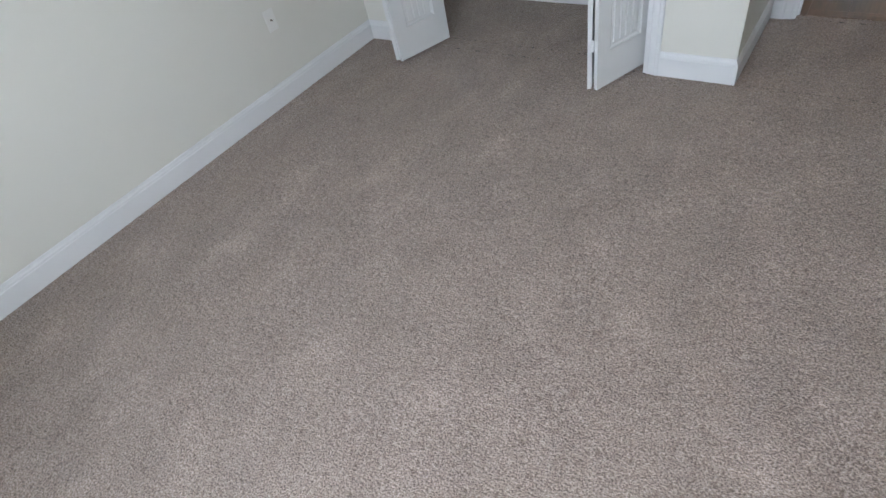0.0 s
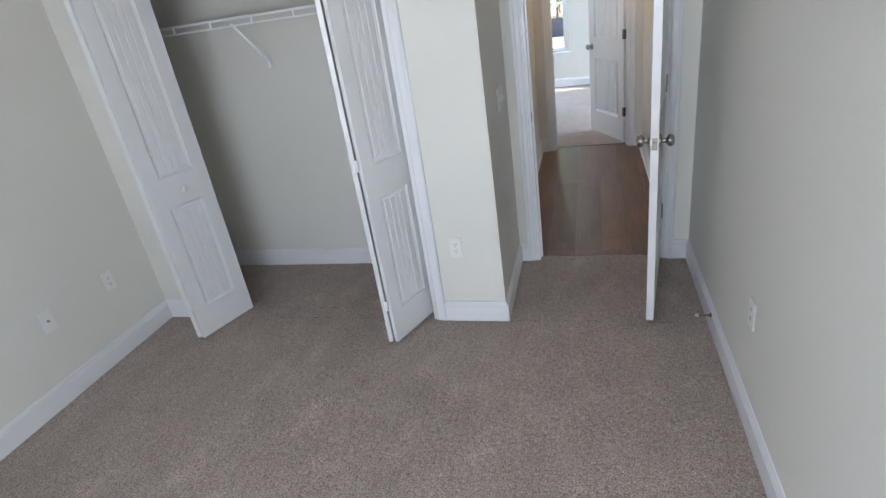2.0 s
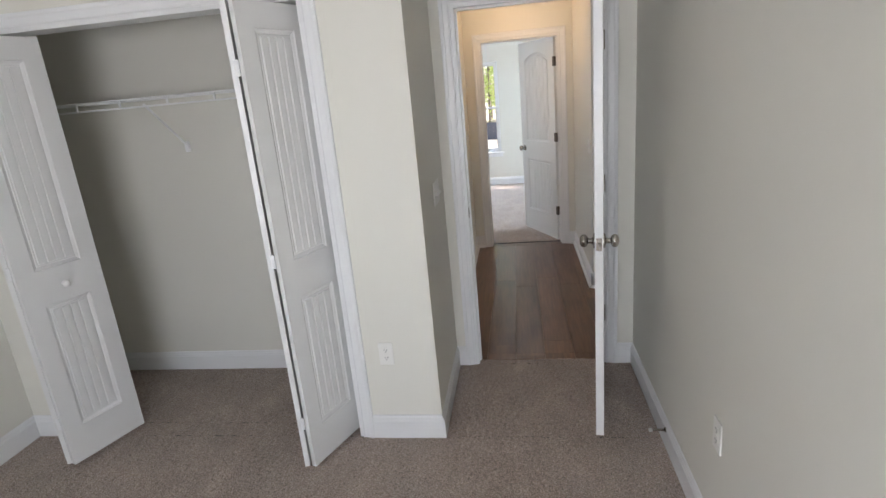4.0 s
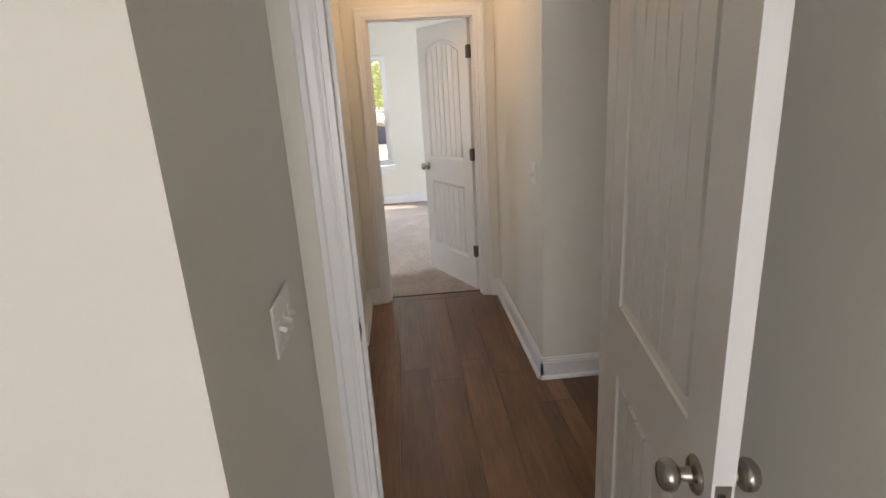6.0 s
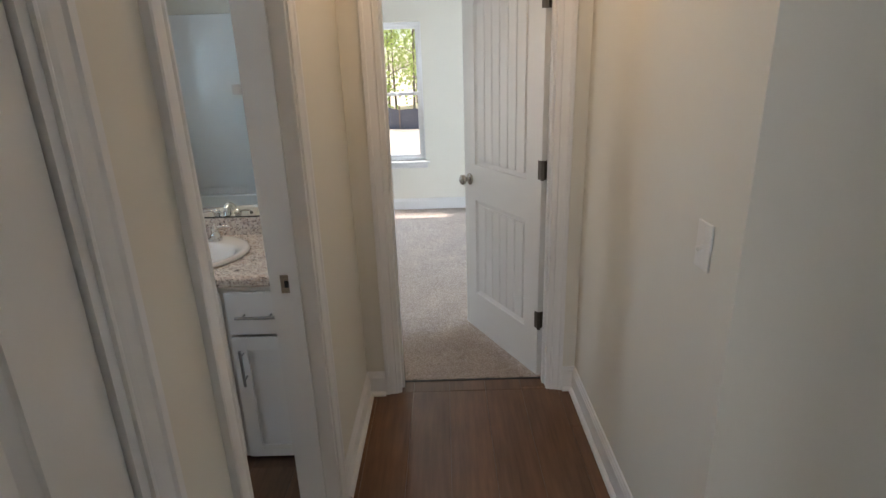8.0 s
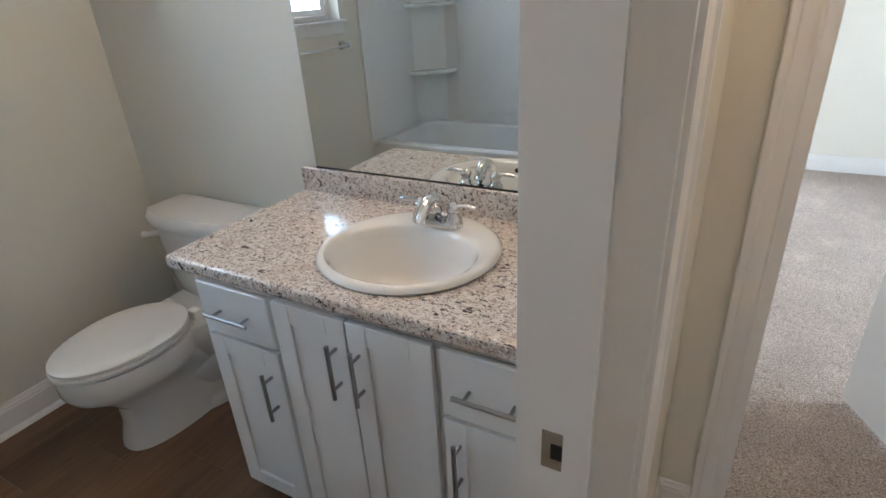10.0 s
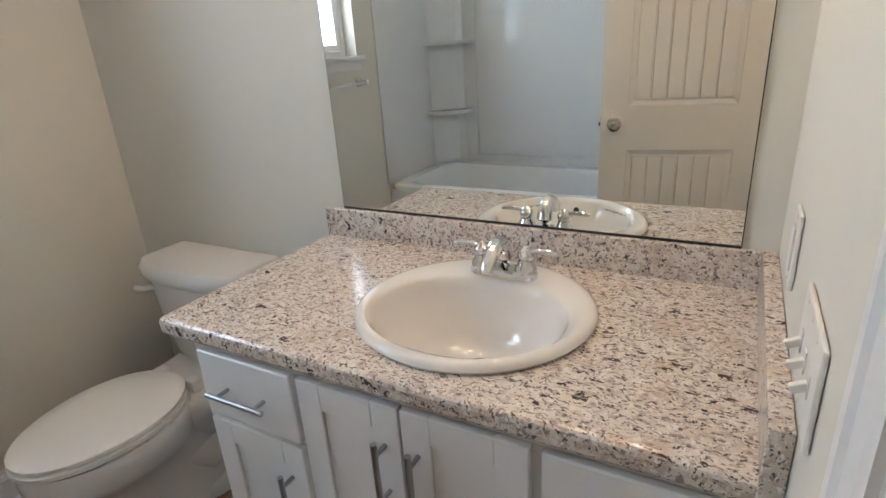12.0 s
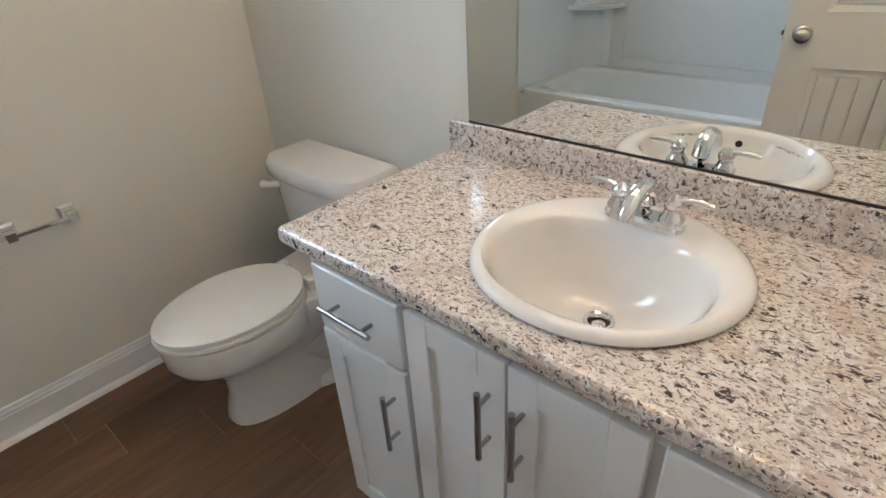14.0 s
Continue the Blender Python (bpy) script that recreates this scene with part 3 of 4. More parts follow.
def bifold(name, leaves, label):
    """Two narrow leaves folded together; leaves: name, track end, fold end, which way its thickness lies along x, knob or none."""
    d = thing(name, pose(0, 0, 0), label, "bifold door", "closet doors", "structure")
    t = 0.022
    for nm, a, b, side, knob in leaves:
        v = Vector((b[0] - a[0], b[1] - a[1]))
        w = v.length
        bm = bmesh.new()
        lower, upper = (0.082, w - 0.082, 0.20, 0.83, 0.0), (0.082, w - 0.082, 1.0, 1.92, 0.0)
        outs = [panel_outline(*lower), panel_outline(*upper)]
        f = face_with_panels(bm, w, 0.02, 2.02, 0, -1, outs)
        g = face_with_panels(bm, w, 0.02, 2.02, t, 1, outs)
        for i in range(4):
            j = (i + 1) % 4
            bm.faces.new((f[i], f[j], g[j], g[i]))
        q = part(nm, bm, DOOR, d)
        q.matrix_basis = pose(a[0], a[1], 0, 0, 0, math.degrees(math.atan2(v.y, v.x))) @ pose(0, 0 if side > 0 else -t, 0)
        e = 0.027
        for pn, (a0, b0, c0, d0, ar) in (("lower_panel", lower), ("upper_panel", upper)):
            part(pn, merge(*[planks_in(a0 + e, b0 - e, c0 + e, d0 - e, 0, 4, y0, y1) for y0, y1 in ((0.010, 0.004), (t - 0.010, t - 0.004))]), DOOR, q, "grooved plank panel")
        if knob:
            yy, rx = (t, -90) if side < 0 else (0, 90)
            part("bifold_knob", turned(lathe([(0.011, 0), (0.009, 0.008), (0.012, 0.014), (0.019, 0.020), (0.019, 0.027), (0.012, 0.032), (0.003, 0.033)], 18), pose(w * 0.5, yy, 0.912, rx)), PLASTIC, q, "round white wooden knob", True)
    fx, fy = (leaves[0][2][0] + leaves[1][2][0]) / 2, leaves[0][2][1]
    for hz in (0.25, 1.02, 1.78):
        part("leaf_hinge", box(fx - 0.010, fx + 0.010, fy - 0.004, fy + 0.004, hz - 0.03, hz + 0.03, 0.002, 1), TRIM, d, "white painted leaf hinge")


bifold("closet_door_west", [("pivot_leaf", (-1.925, 3.075), (-1.800, 2.736), 1, False), ("leading_leaf", (-1.627, 3.083), (-1.752, 2.733), -1, True)], "white bifold closet door folded open, two plank panels")
bifold("closet_door_east", [("pivot_leaf", (-0.369, 3.09), (-0.508, 2.741), -1, False), ("leading_leaf", (-0.665, 3.085), (-0.560, 2.741), 1, True)], "white bifold closet door folded open beside the wall")


# ---- windows ----
def window(name, m, w, h, depth, label):
    """A single-hung vinyl window; local x along the wall from the opening's start, y outwards from the room's face, z from the sill."""
    t = thing(name, m, label, "window", kind="structure")

    def ring(x0, x1, z0, z1, b, y0, y1):
        return merge(box(x0, x0 + b, y0, y1, z0, z1, 0.002, 1), box(x1 - b, x1, y0, y1, z0, z1, 0.002, 1), box(x0 + b, x1 - b, y0, y1, z0, z0 + b, 0.002, 1), box(x0 + b, x1 - b, y0, y1, z1 - b, z1, 0.002, 1))

    y = depth - 0.085
    part("window_frame", ring(0, w, 0, h, 0.032, y, y + 0.07), VINYL, t)
    mid = h * 0.5
    lower = part("lower_sash", ring(0.032, w - 0.032, 0.032, mid + 0.018, 0.034, y + 0.008, y + 0.032), VINYL, t)
    upper = part("upper_sash", ring(0.032, w - 0.032, mid - 0.018, h - 0.032, 0.034, y + 0.036, y + 0.06), VINYL, t)
    for sash, z0, z1, yy in ((lower, 0.066, mid - 0.016, y + 0.018), (upper, mid + 0.016, h - 0.066, y + 0.046)):
        pane = part("pane", box(0.066, w - 0.066, yy, yy + 0.004, z0, z1), GLASS, sash, "clear glass pane")
        pane.visible_shadow = False
    part("sash_lock", box(w / 2 - 0.03, w / 2 + 0.03, y - 0.002, y + 0.02, mid + 0.018, mid + 0.03, 0.003), VINYL, lower)
    part("window_sill", box(-0.045, w + 0.045, -0.03, y, -0.02, 0.0, 0.004), TRIM, t, "white painted wooden sill")
    part("window_apron", box(-0.02, w + 0.02, -0.013, -0.001, -0.075, -0.02, 0.003), TRIM, t, "white painted apron under the sill")
    return t


window("window_1", pose(-0.70, 9.97, 0.55), 0.91, 1.45, 0.16, "white vinyl single-hung window facing sunlit woods")
window("window_2", pose(WX, 4.83, 1.30, 0, 0, 90), 0.59, 0.83, 0.16, "small white vinyl single-hung bathroom window")
window("window_3", pose(0.85, -0.7, 0.62, 0, 0, 180), 1.6, 1.43, 0.16, "wide white vinyl bedroom window")
# window_4 and window_6 are unseen, added to let light into the far bedroom
window("window_4", pose(WX, 7.4, 0.6, 0, 0, 90), 1.2, 1.45, 0.16, "unseen white vinyl window added in the west wall for light")
window("window_6", pose(2.6, 8.6, 0.6, 0, 0, -90), 1.2, 1.45, 0.16, "unseen white vinyl window added in the far bedroom east wall for light")
# unseen window of the added living room, source of the passage daylight
window("window_5", pose(4.1, 1.2, 0.62, 0, 0, 180), 1.5, 1.43, 0.16, "unseen wide white vinyl window added beyond the passage for daylight")


# ---- plates, stops and small fittings ----
def plate(name, m, label, gangs=1, kind="switch"):
    """A cover plate flat on a wall; local x along the wall, the room towards -y, centred on its origin."""
    w = 0.07 + 0.046 * (gangs - 1)
    t = thing(name, m, label, "switch" if kind == "switch" else "outlet")
    part("cover_plate", box(-w / 2, w / 2, -0.006, 0, -0.0575, 0.0575, 0.0025), PLATE, t)
    for g in range(gangs):
        gx = (g - (gangs - 1) / 2) * 0.046
        if kind == "switch":
            part("toggle", merge(box(gx - 0.006, gx + 0.006, -0.0075, -0.005, -0.013, 0.013), turned(box(-0.004, 0.004, -0.017, 0, -0.005, 0.005, 0.0015), pose(gx, -0.006, 0.0, 28))), PLATE, t)
        elif kind == "outlet":
            for z in (-0.02, 0.02):
                face = part("receptacle", turned(lathe([(0.0165, 0), (0.0165, 0.0015)], 20), pose(gx, -0.006, z, 90)), PLATE, t)
                # thin black bars paint in the shade of the plug slots
                part("slots", merge(box(gx - 0.0075, gx - 0.0055, -0.0082, -0.0075, z - 0.002, z + 0.007), box(gx + 0.0055, gx + 0.0075, -0.0082, -0.0075, z - 0.002, z + 0.007),
                                    box(gx - 0.002, gx + 0.002, -0.0082, -0.0075, z - 0.0105, z - 0.0065)), DARK, face, "dark plug slots")
        elif kind == "rocker":
            part("receptacle", box(gx - 0.0165, gx + 0.0165, -0.009, -0.005, -0.033, 0.033, 0.001), PLATE, t)
        else:
            part("coax_jack", turned(lathe([(0.006, 0), (0.006, 0.002), (0.0045, 0.002), (0.0045, 0.011)], 14), pose(gx, -0.006, 0, 90)), NICKEL, t, "threaded metal jack")
        for z in ((-0.0485, 0.0485) if kind != "outlet" else (0.0,)):
            part("screw", turned(lathe([(0.0028, 0), (0.002, 0.001)], 10), pose(gx, -0.006, z, 90)), PLATE, t)
    return t


# turn 0: on a wall seen looking +y; -90: on an east wall; 90: on a west wall
plate("wall_outlet", pose(-0.182, 2.999, 0.46), "white duplex outlet low on the narrow closet wall", kind="outlet")
plate("light_switch", pose(0.058, 3.43, 1.14, 0, 0, 90), "white three-toggle switch plate beside the bedroom door", 3)
plate("wall_outlet", pose(EX - 0.001, 2.365, 0.468, 0, 0, -90), "white duplex outlet low on the bedroom wall", kind="outlet")
plate("coax_outlet", pose(EX - 0.001, 1.46, 0.465, 0, 0, -90), "white cover plate with a metal coaxial jack", kind="coax")
plate("wall_outlet", pose(WX + 0.001, 2.674, 0.456, 0, 0, 90), "white duplex outlet low on the bedroom wall near the closet", kind="outlet")
plate("coax_outlet", pose(WX + 0.001, 2.257, 0.453, 0, 0, 90), "white cover plate with a small jack near the closet", kind="coax")
plate("light_switch", pose(1.032, 5.12, 1.125, 0, 0, -90), "white single toggle switch on the hall wall")
plate("wall_outlet", pose(-0.129, 6.065, 1.02, 0, 0, -90), "white rectangular outlet above the vanity side splash", kind="rocker")
plate("light_switch", pose(-0.129, 5.765, 1.0, 0, 0, -90), "white three-toggle switch plate inside the bathroom door", 3)

ds = thing("door_stopper", pose(EX - 0.014, 2.93, 0.09, 0, 0, -90), "small metal spring door stop with a white tip on the baseboard", "door stop")
part("spring", turned(lathe([(0.012, 0), (0.012, 0.004), (0.006, 0.006)] + [(0.0062 if i % 2 else 0.0048, 0.006 + 0.003 * i) for i in range(18)], 12), pose(0, 0, 0, 90)), NICKEL, ds, "coiled steel spring")
part("tip", turned(lathe([(0.008, 0.058), (0.009, 0.061), (0.009, 0.070), (0.006, 0.073)], 12), pose(0, 0, 0, 90)), RUBBER, ds, "white rubber tip")

# closet wire shelf
ws = thing("wire_shelf", pose(0, 0, 1.728), "white coated wire shelf across the closet", "shelf")
for nm, y, z in (("front_rod", 3.40, 0.0), ("lip_rod", 3.405, -0.04), ("back_rod", 3.715, 0.0), ("middle_rod", 3.56, -0.004)):
    part(nm, tube([(WX + 0.003, y, z), (-0.061, y, z)], 0.0048, 8), WIRE, ws)
wires = bmesh.new()
for i in range(84):
    x = WX + 0.02 + i * 0.0252
    add_box(wires, x - 0.0012, x + 0.0012, 3.40, 3.718, 0.002, 0.0045)
tagged(part("deck_wires", wires, WIRE, ws), kind="stuff")
for x in (-2.1, -1.8, -1.55, -1.28, -1.02, -0.75, -0.45, -0.2):
    part("lip_tie", box(x - 0.004, x + 0.004, 3.398, 3.408, -0.042, 0.002), WIRE, ws)
for x in (-1.42, -0.45):
    part("brace", merge(tube([(x, 3.41, -0.03), (x, 3.708, -0.27)], 0.0065, 8), box(x - 0.011, x + 0.011, 3.7, 3.7245, -0.31, -0.25, 0.002)), WIRE, ws, "white diagonal shelf brace")


# ---- ceiling light in the hall ----
hl = thing("ceiling_light", pose(0.5, 5.66, H), "flush round ceiling light with a lit frosted dome", "ceiling light")
part("light_base", turned(lathe([(0.15, 0), (0.15, -0.02), (0.14, -0.026)], 32), pose(0, 0, 0)), NICKEL, hl, "satin nickel ring", True)
part("glass_dome", lathe([(0.138, -0.026), (0.13, -0.05), (0.105, -0.075), (0.06, -0.092), (0.01, -0.098)], 32), FROSTED, hl, "glowing frosted glass dome", True)

# ---- bathroom: vanity ----
V0, V1 = -1.205, -0.131              # cabinet ends
VF = 5.795                           # face frame
vc = thing("vanity_cabinet", pose(-0.67, 6.06, 0), "white painted shaker vanity cabinet with bar handles", "cabinet")
OX, OY = -0.67, 6.06


def vbox(x0, x1, y0, y1, z0, z1, bevel=0.0015):
    return box(x0 - OX, x1 - OX, y0 - OY, y1 - OY, z0, z1, bevel, 1)


part("side_panel", vbox(V0, V0 + 0.016, VF + 0.018, 6.335, 0.0, 0.79), CABINET, vc)
part("side_panel", vbox(V1 - 0.016, V1, VF + 0.018, 6.335, 0.0, 0.79), CABINET, vc)
part("back_panel", vbox(V0 + 0.016, V1 - 0.016, 6.325, 6.335, 0.0, 0.79), CABINET, vc)
part("cabinet_floor", vbox(V0 + 0.016, V1 - 0.016, VF + 0.018, 6.325, 0.06, 0.075), CABINET, vc)
part("toe_board", vbox(V0 + 0.016, V1 - 0.016, VF + 0.045, VF + 0.06, 0.0, 0.06), CABINET, vc)
part("face_frame", merge(vbox(V0, V0 + 0.03, VF, VF + 0.018, 0.0, 0.79), vbox(V1 - 0.075, V1, VF, VF + 0.018, 0.0, 0.79), vbox(V0 + 0.03, V1 - 0.075, VF, VF + 0.018, 0.75, 0.79),
                         vbox(V0 + 0.03, V1 - 0.075, VF, VF + 0.018, 0.014, 0.07), vbox(-0.94, -0.885, VF, VF + 0.018, 0.07, 0.75), vbox(-0.455, -0.40, VF, VF + 0.018, 0.07, 0.75),
                         vbox(V0 + 0.03, -0.94, VF, VF + 0.018, 0.58, 0.62), vbox(-0.40, V1 - 0.075, VF, VF + 0.018, 0.58, 0.62)), CABINET, vc)


def bar_handle(parent, x, y, z, length, upright):
    """A round steel bar on two posts; y is the surface it stands on."""
    h = length / 2
    ends = [(0, 0, -h), (0, 0, h)] if upright else [(-h, 0, 0), (h, 0, 0)]
    at = Vector((x - OX, y - OY, z))
    bar = tube([at + Vector(e) + Vector((0, -0.032, 0)) for e in ends], 0.0058, 12)
    hd = part("handle", bar, STEEL, parent, "brushed steel bar handle", True)
    for s in (-0.66, 0.66):
        p = at + Vector(ends[1]) * s
        part("handle_post", tube([p, p + Vector((0, -0.030, 0))], 0.0045, 10), STEEL, hd, smooth=True)


def shaker(name, x0, x1, z0, z1, flat=False):
    if flat:
        return part(name, vbox(x0, x1, VF - 0.019, VF - 0.001, z0, z1, 0.003), CABINET, vc)
    b = 0.056
    bm = merge(vbox(x0, x0 + b, VF - 0.019, VF - 0.001, z0, z1), vbox(x1 - b, x1, VF - 0.019, VF - 0.001, z0, z1), vbox(x0 + b, x1 - b, VF - 0.019, VF - 0.001, z0, z0 + b), vbox(x0 + b, x1 - b, VF - 0.019, VF - 0.001, z1 - b, z1))
    d = part(name, bm, CABINET, vc)
    part("door_panel", vbox(x0 + b, x1 - b, VF - 0.0115, VF - 0.003, z0 + b, z1 - b, 0), CABINET, d)
    return d


for nm, x0, x1, z0, z1, flat, hx, hz, up in (
        ("drawer_front", -1.178, -0.918, 0.607, 0.766, True, -1.05, 0.687, False),
        ("cabinet_door", -1.178, -0.918, 0.024, 0.596, False, -0.958, 0.46, True),
        ("cabinet_door", -0.903, -0.676, 0.024, 0.766, False, -0.708, 0.63, True),
        ("cabinet_door", -0.671, -0.444, 0.024, 0.766, False, -0.640, 0.63, True),
        ("drawer_front", -0.424, -0.187, 0.590, 0.766, True, -0.305, 0.675, False),
        ("cabinet_door", -0.424, -0.187, 0.024, 0.578, False, -0.385, 0.46, True)):
    dr = shaker(nm, x0, x1, z0, z1, flat)
    bar_handle(dr, hx, VF - 0.019, hz, 0.155, up)

# countertop with the oval cut-out and a rounded front edge
SX, SY = -0.653, 6.042               # sink centre
ct = thing("countertop", pose(0, 0, 0), "speckled cream and brown laminate countertop with backsplash", "countertop")
C0, C1, CF, CB, CZ = -1.255, -0.132, 5.762, 6.322, 0.83
bm = bmesh.new()
hole = [bm.verts.new(p) for p in oval(SX, SY, 0.212, 0.195, CZ, 48)]
rim = [bm.verts.new(p) for p in ((C0, CF + 0.012, CZ), (C1, CF + 0.012, CZ), (C1, CB, CZ), (C0, CB, CZ))]
edges = [bm.edges.new((v[i], v[(i + 1) % len(v)])) for v in (hole, rim) for i in range(len(v))]
bmesh.ops.triangle_fill(bm, use_beauty=True, edges=edges)
low = [bm.verts.new((v.co.x, v.co.y, CZ - 0.036)) for v in hole]
for i in range(48):
    bm.faces.new((hole[i], hole[(i + 1) % 48], low[(i + 1) % 48], low[i]))
nose = [(CF + 0.012, CZ), (CF + 0.007, CZ - 0.001), (CF + 0.002, CZ - 0.005), (CF, CZ - 0.011), (CF, CZ - 0.030), (CF + 0.004, CZ - 0.037), (CF + 0.03, CZ - 0.037)]
ends = [[bm.verts.new((x, y, z)) for y, z in nose] for x in (C0, C1)]
for i in range(len(nose) - 1):
    bm.faces.new((ends[0][i], ends[1][i], ends[1][i + 1], ends[0][i + 1]))
for x in (C0, C1):
    bm.faces.new([bm.verts.new(p) for p in [(x, y, z) for y, z in nose] + [(x, CB, CZ - 0.037), (x, CB, CZ)]])
bmesh.ops.remove_doubles(bm, verts=bm.verts[:], dist=0.0004)
part("worktop", bm, LAMINATE, ct)
part("backsplash", box(C0, C1, CB - 0.002, 6.3385, CZ - 0.03, 0.913, 0.003), LAMINATE, ct)
part("side_splash", box(C1 - 0.024, C1 + 0.003, CF - 0.002, CB - 0.003, CZ - 0.036, 0.911, 0.002), LAMINATE, ct)

# oval drop-in sink
sk = thing("sink", pose(SX, SY, CZ), "white oval drop-in ceramic sink with a rear faucet deck", "sink")
rings = [oval(0, 0, 0.218, 0.203, -0.001, 56), oval(0, 0, 0.237, 0.230, 0.001, 56), oval(0, 0, 0.241, 0.234, 0.007, 56), oval(0, 0, 0.239, 0.232, 0.014, 56), oval(0, 0, 0.231, 0.224, 0.0195, 56), oval(0, 0, 0.220, 0.214, 0.020, 56),
         oval(0, -0.033, 0.201, 0.168, 0.016, 56, 2.2), oval(0, -0.034, 0.194, 0.160, 0.008, 56, 2.2), oval(0, -0.034, 0.188, 0.154, -0.012, 56, 2.2), oval(0, -0.031, 0.168, 0.136, -0.06, 56, 2.1),
         oval(0, -0.020, 0.132, 0.108, -0.105, 56), oval(0, -0.004, 0.082, 0.068, -0.130, 56), oval(0, 0.008, 0.045, 0.04, -0.139, 56), oval(0, 0.008, 0.024, 0.024, -0.142, 56)]
part("basin", loft(rings, True, (False, False)), CERAMIC, sk, "", True)
dr = part("drain", turned(lathe([(0.0305, -0.1385), (0.029, -0.136), (0.022, -0.1375), (0.0195, -0.142), (0.0195, -0.16)], 28, (False, True)), pose(0, 0.008, 0)), CHROME, sk, "chrome drain ring", True)
# black plug painting in the shade down the drain
part("drain_well", turned(lathe([(0.0192, -0.158), (0.0192, -0.1505)], 20), pose(0, 0.008, 0)), DARK, dr)
part("stopper", turned(lathe([(0.004, -0.153), (0.012, -0.151), (0.0135, -0.146), (0.011, -0.144), (0.003, -0.1435)], 20), pose(0, 0.008, 0)), CHROME, dr, "chrome pop-up stopper", True)
# black disc painting in the shade of the overflow opening
part("overflow_hole", turned(lathe([(0.009, 0), (0.009, 0.002)], 18), pose(0, -0.1845, -0.014, -82)), DARK, sk, "dark overflow opening", True)

# centreset faucet
fc = thing("faucet", pose(SX + 0.005, SY + 0.146, CZ + 0.0195), "polished chrome two-lever bathroom faucet on the sink", "faucet")
part("base_plate", loft([oval(0, 0, 0.077, 0.027, 0.0, 36, 3.0), oval(0, 0, 0.077, 0.027, 0.010, 36, 3.0), oval(0, 0, 0.070, 0.022, 0.018, 36, 2.6)]), CHROME, fc, "", True)
part("spout", tube([(0, 0.004, 0.012), (0, 0.004, 0.040), (0, -0.002, 0.062), (0, -0.020, 0.078), (0, -0.042, 0.079), (0, -0.068, 0.068), (0, -0.088, 0.050), (0, -0.093, 0.038)], [0.022, 0.020, 0.019, 0.018, 0.017, 0.016, 0.0145, 0.013], 16), CHROME, fc, "", True)
for s in (-1, 1):
    hv = part("handle_body", turned(lathe([(0.0245, 0.010), (0.0235, 0.024), (0.0165, 0.034), (0.015, 0.042), (0.0185, 0.048), (0.017, 0.058), (0.009, 0.066), (0.004, 0.071)], 20), pose(s * 0.051, 0, 0)), CHROME, fc, "", True)
    part("lever", tube([(s * 0.051, 0, 0.056), (s * 0.075, 0.002, 0.062), (s * 0.098, 0.003, 0.063), (s * 0.118, 0.003, 0.060)], [0.0065, 0.0052, 0.0062, 0.0045], 12), CHROME, hv, "", True)
part("lift_rod", tube([(0, 0.020, 0.014), (0, 0.022, 0.075)], 0.0025, 8), CHROME, fc, "", True)

# mirror
mr = thing("wall_mirror", pose(-0.6935, 6.337, 0.914), "large frameless wall mirror above the vanity", "mirror")
part("mirror_glass", box(-0.4985, 0.4985, -0.0055, 0, 0.0, 0.943, 0.0008, 1), MIRROR, mr)
part("backing", box(-0.5005, 0.5005, -0.0035, 0.0015, -0.002, 0.945), DARK, mr, "dark mirror backing edge")
# dark strip that draws the dark line at the mirror's lower edge
part("bottom_dark_strip", box(-0.4985, 0.4985, -0.0072, -0.0056, -0.0005, 0.005), DARK, mr, "thin dark strip along the lower mirror edge")
for x in (-0.33, 0.33):
    part("mirror_clip", box(x - 0.012, x + 0.012, -0.009, 0.002, 0.932, 0.951, 0.001, 1), CHROME, mr, "clear mirror clip")

# vanity light above the mirror
vl = thing("vanity_light", pose(-0.69, 6.339, 2.17), "three-lamp nickel vanity light above the mirror", "wall light")
part("back_bar", box(-0.37, 0.37, -0.022, 0, -0.04, 0.04, 0.004), NICKEL, vl)
for x in (-0.29, 0.0, 0.29):
    arm = part("arm", tube([(x, -0.02, 0.0), (x, -0.09, 0.01), (x, -0.139, 0.0), (x, -0.14, -0.02)], 0.008, 10), NICKEL, vl, smooth=True)
    part("glass_shade", lathe([(0.022, -0.015), (0.04, -0.03), (0.052, -0.06), (0.06, -0.095)], 24, (True, False)), FROSTED, arm, "lit frosted glass shade", True).location = (x, -0.14, 0)

# towel bar posts by the door
for y, lab in ((5.592, "chrome square towel bar post near the door casing"), (6.105, "chrome square towel bar post near the mirror")):
    tp = thing("towel_bar_post", pose(-0.128, y, 1.5), lab, "towel bar", "bathroom towel posts")
    part("mount", loft([[(x, sy * w, sz * w) for sy, sz in ((-1, -1), (1, -1), (1, 1), (-1, 1))] for x, w in ((0, 0.0245), (-0.003, 0.0245), (-0.005, 0.0215), (-0.009, 0.0182), (-0.014, 0.0162), (-0.020, 0.0152))]), CHROME, tp)
    part("post_arm", loft([[(x, sy * w, sz * w) for sy, sz in ((-1, -1), (1, -1), (1, 1), (-1, 1))] for x, w in ((-0.020, 0.0152), (-0.070, 0.0145), (-0.0735, 0.0138), (-0.0745, 0.0120))]), CHROME, tp)
    # black block just proud of the arm, painting in the shade of its socket
    part("bar_socket", box(-0.040, -0.030, -0.0156, 0.0156, -0.006, 0.006, 0.001, 1), DARK, tp, "dark empty socket")


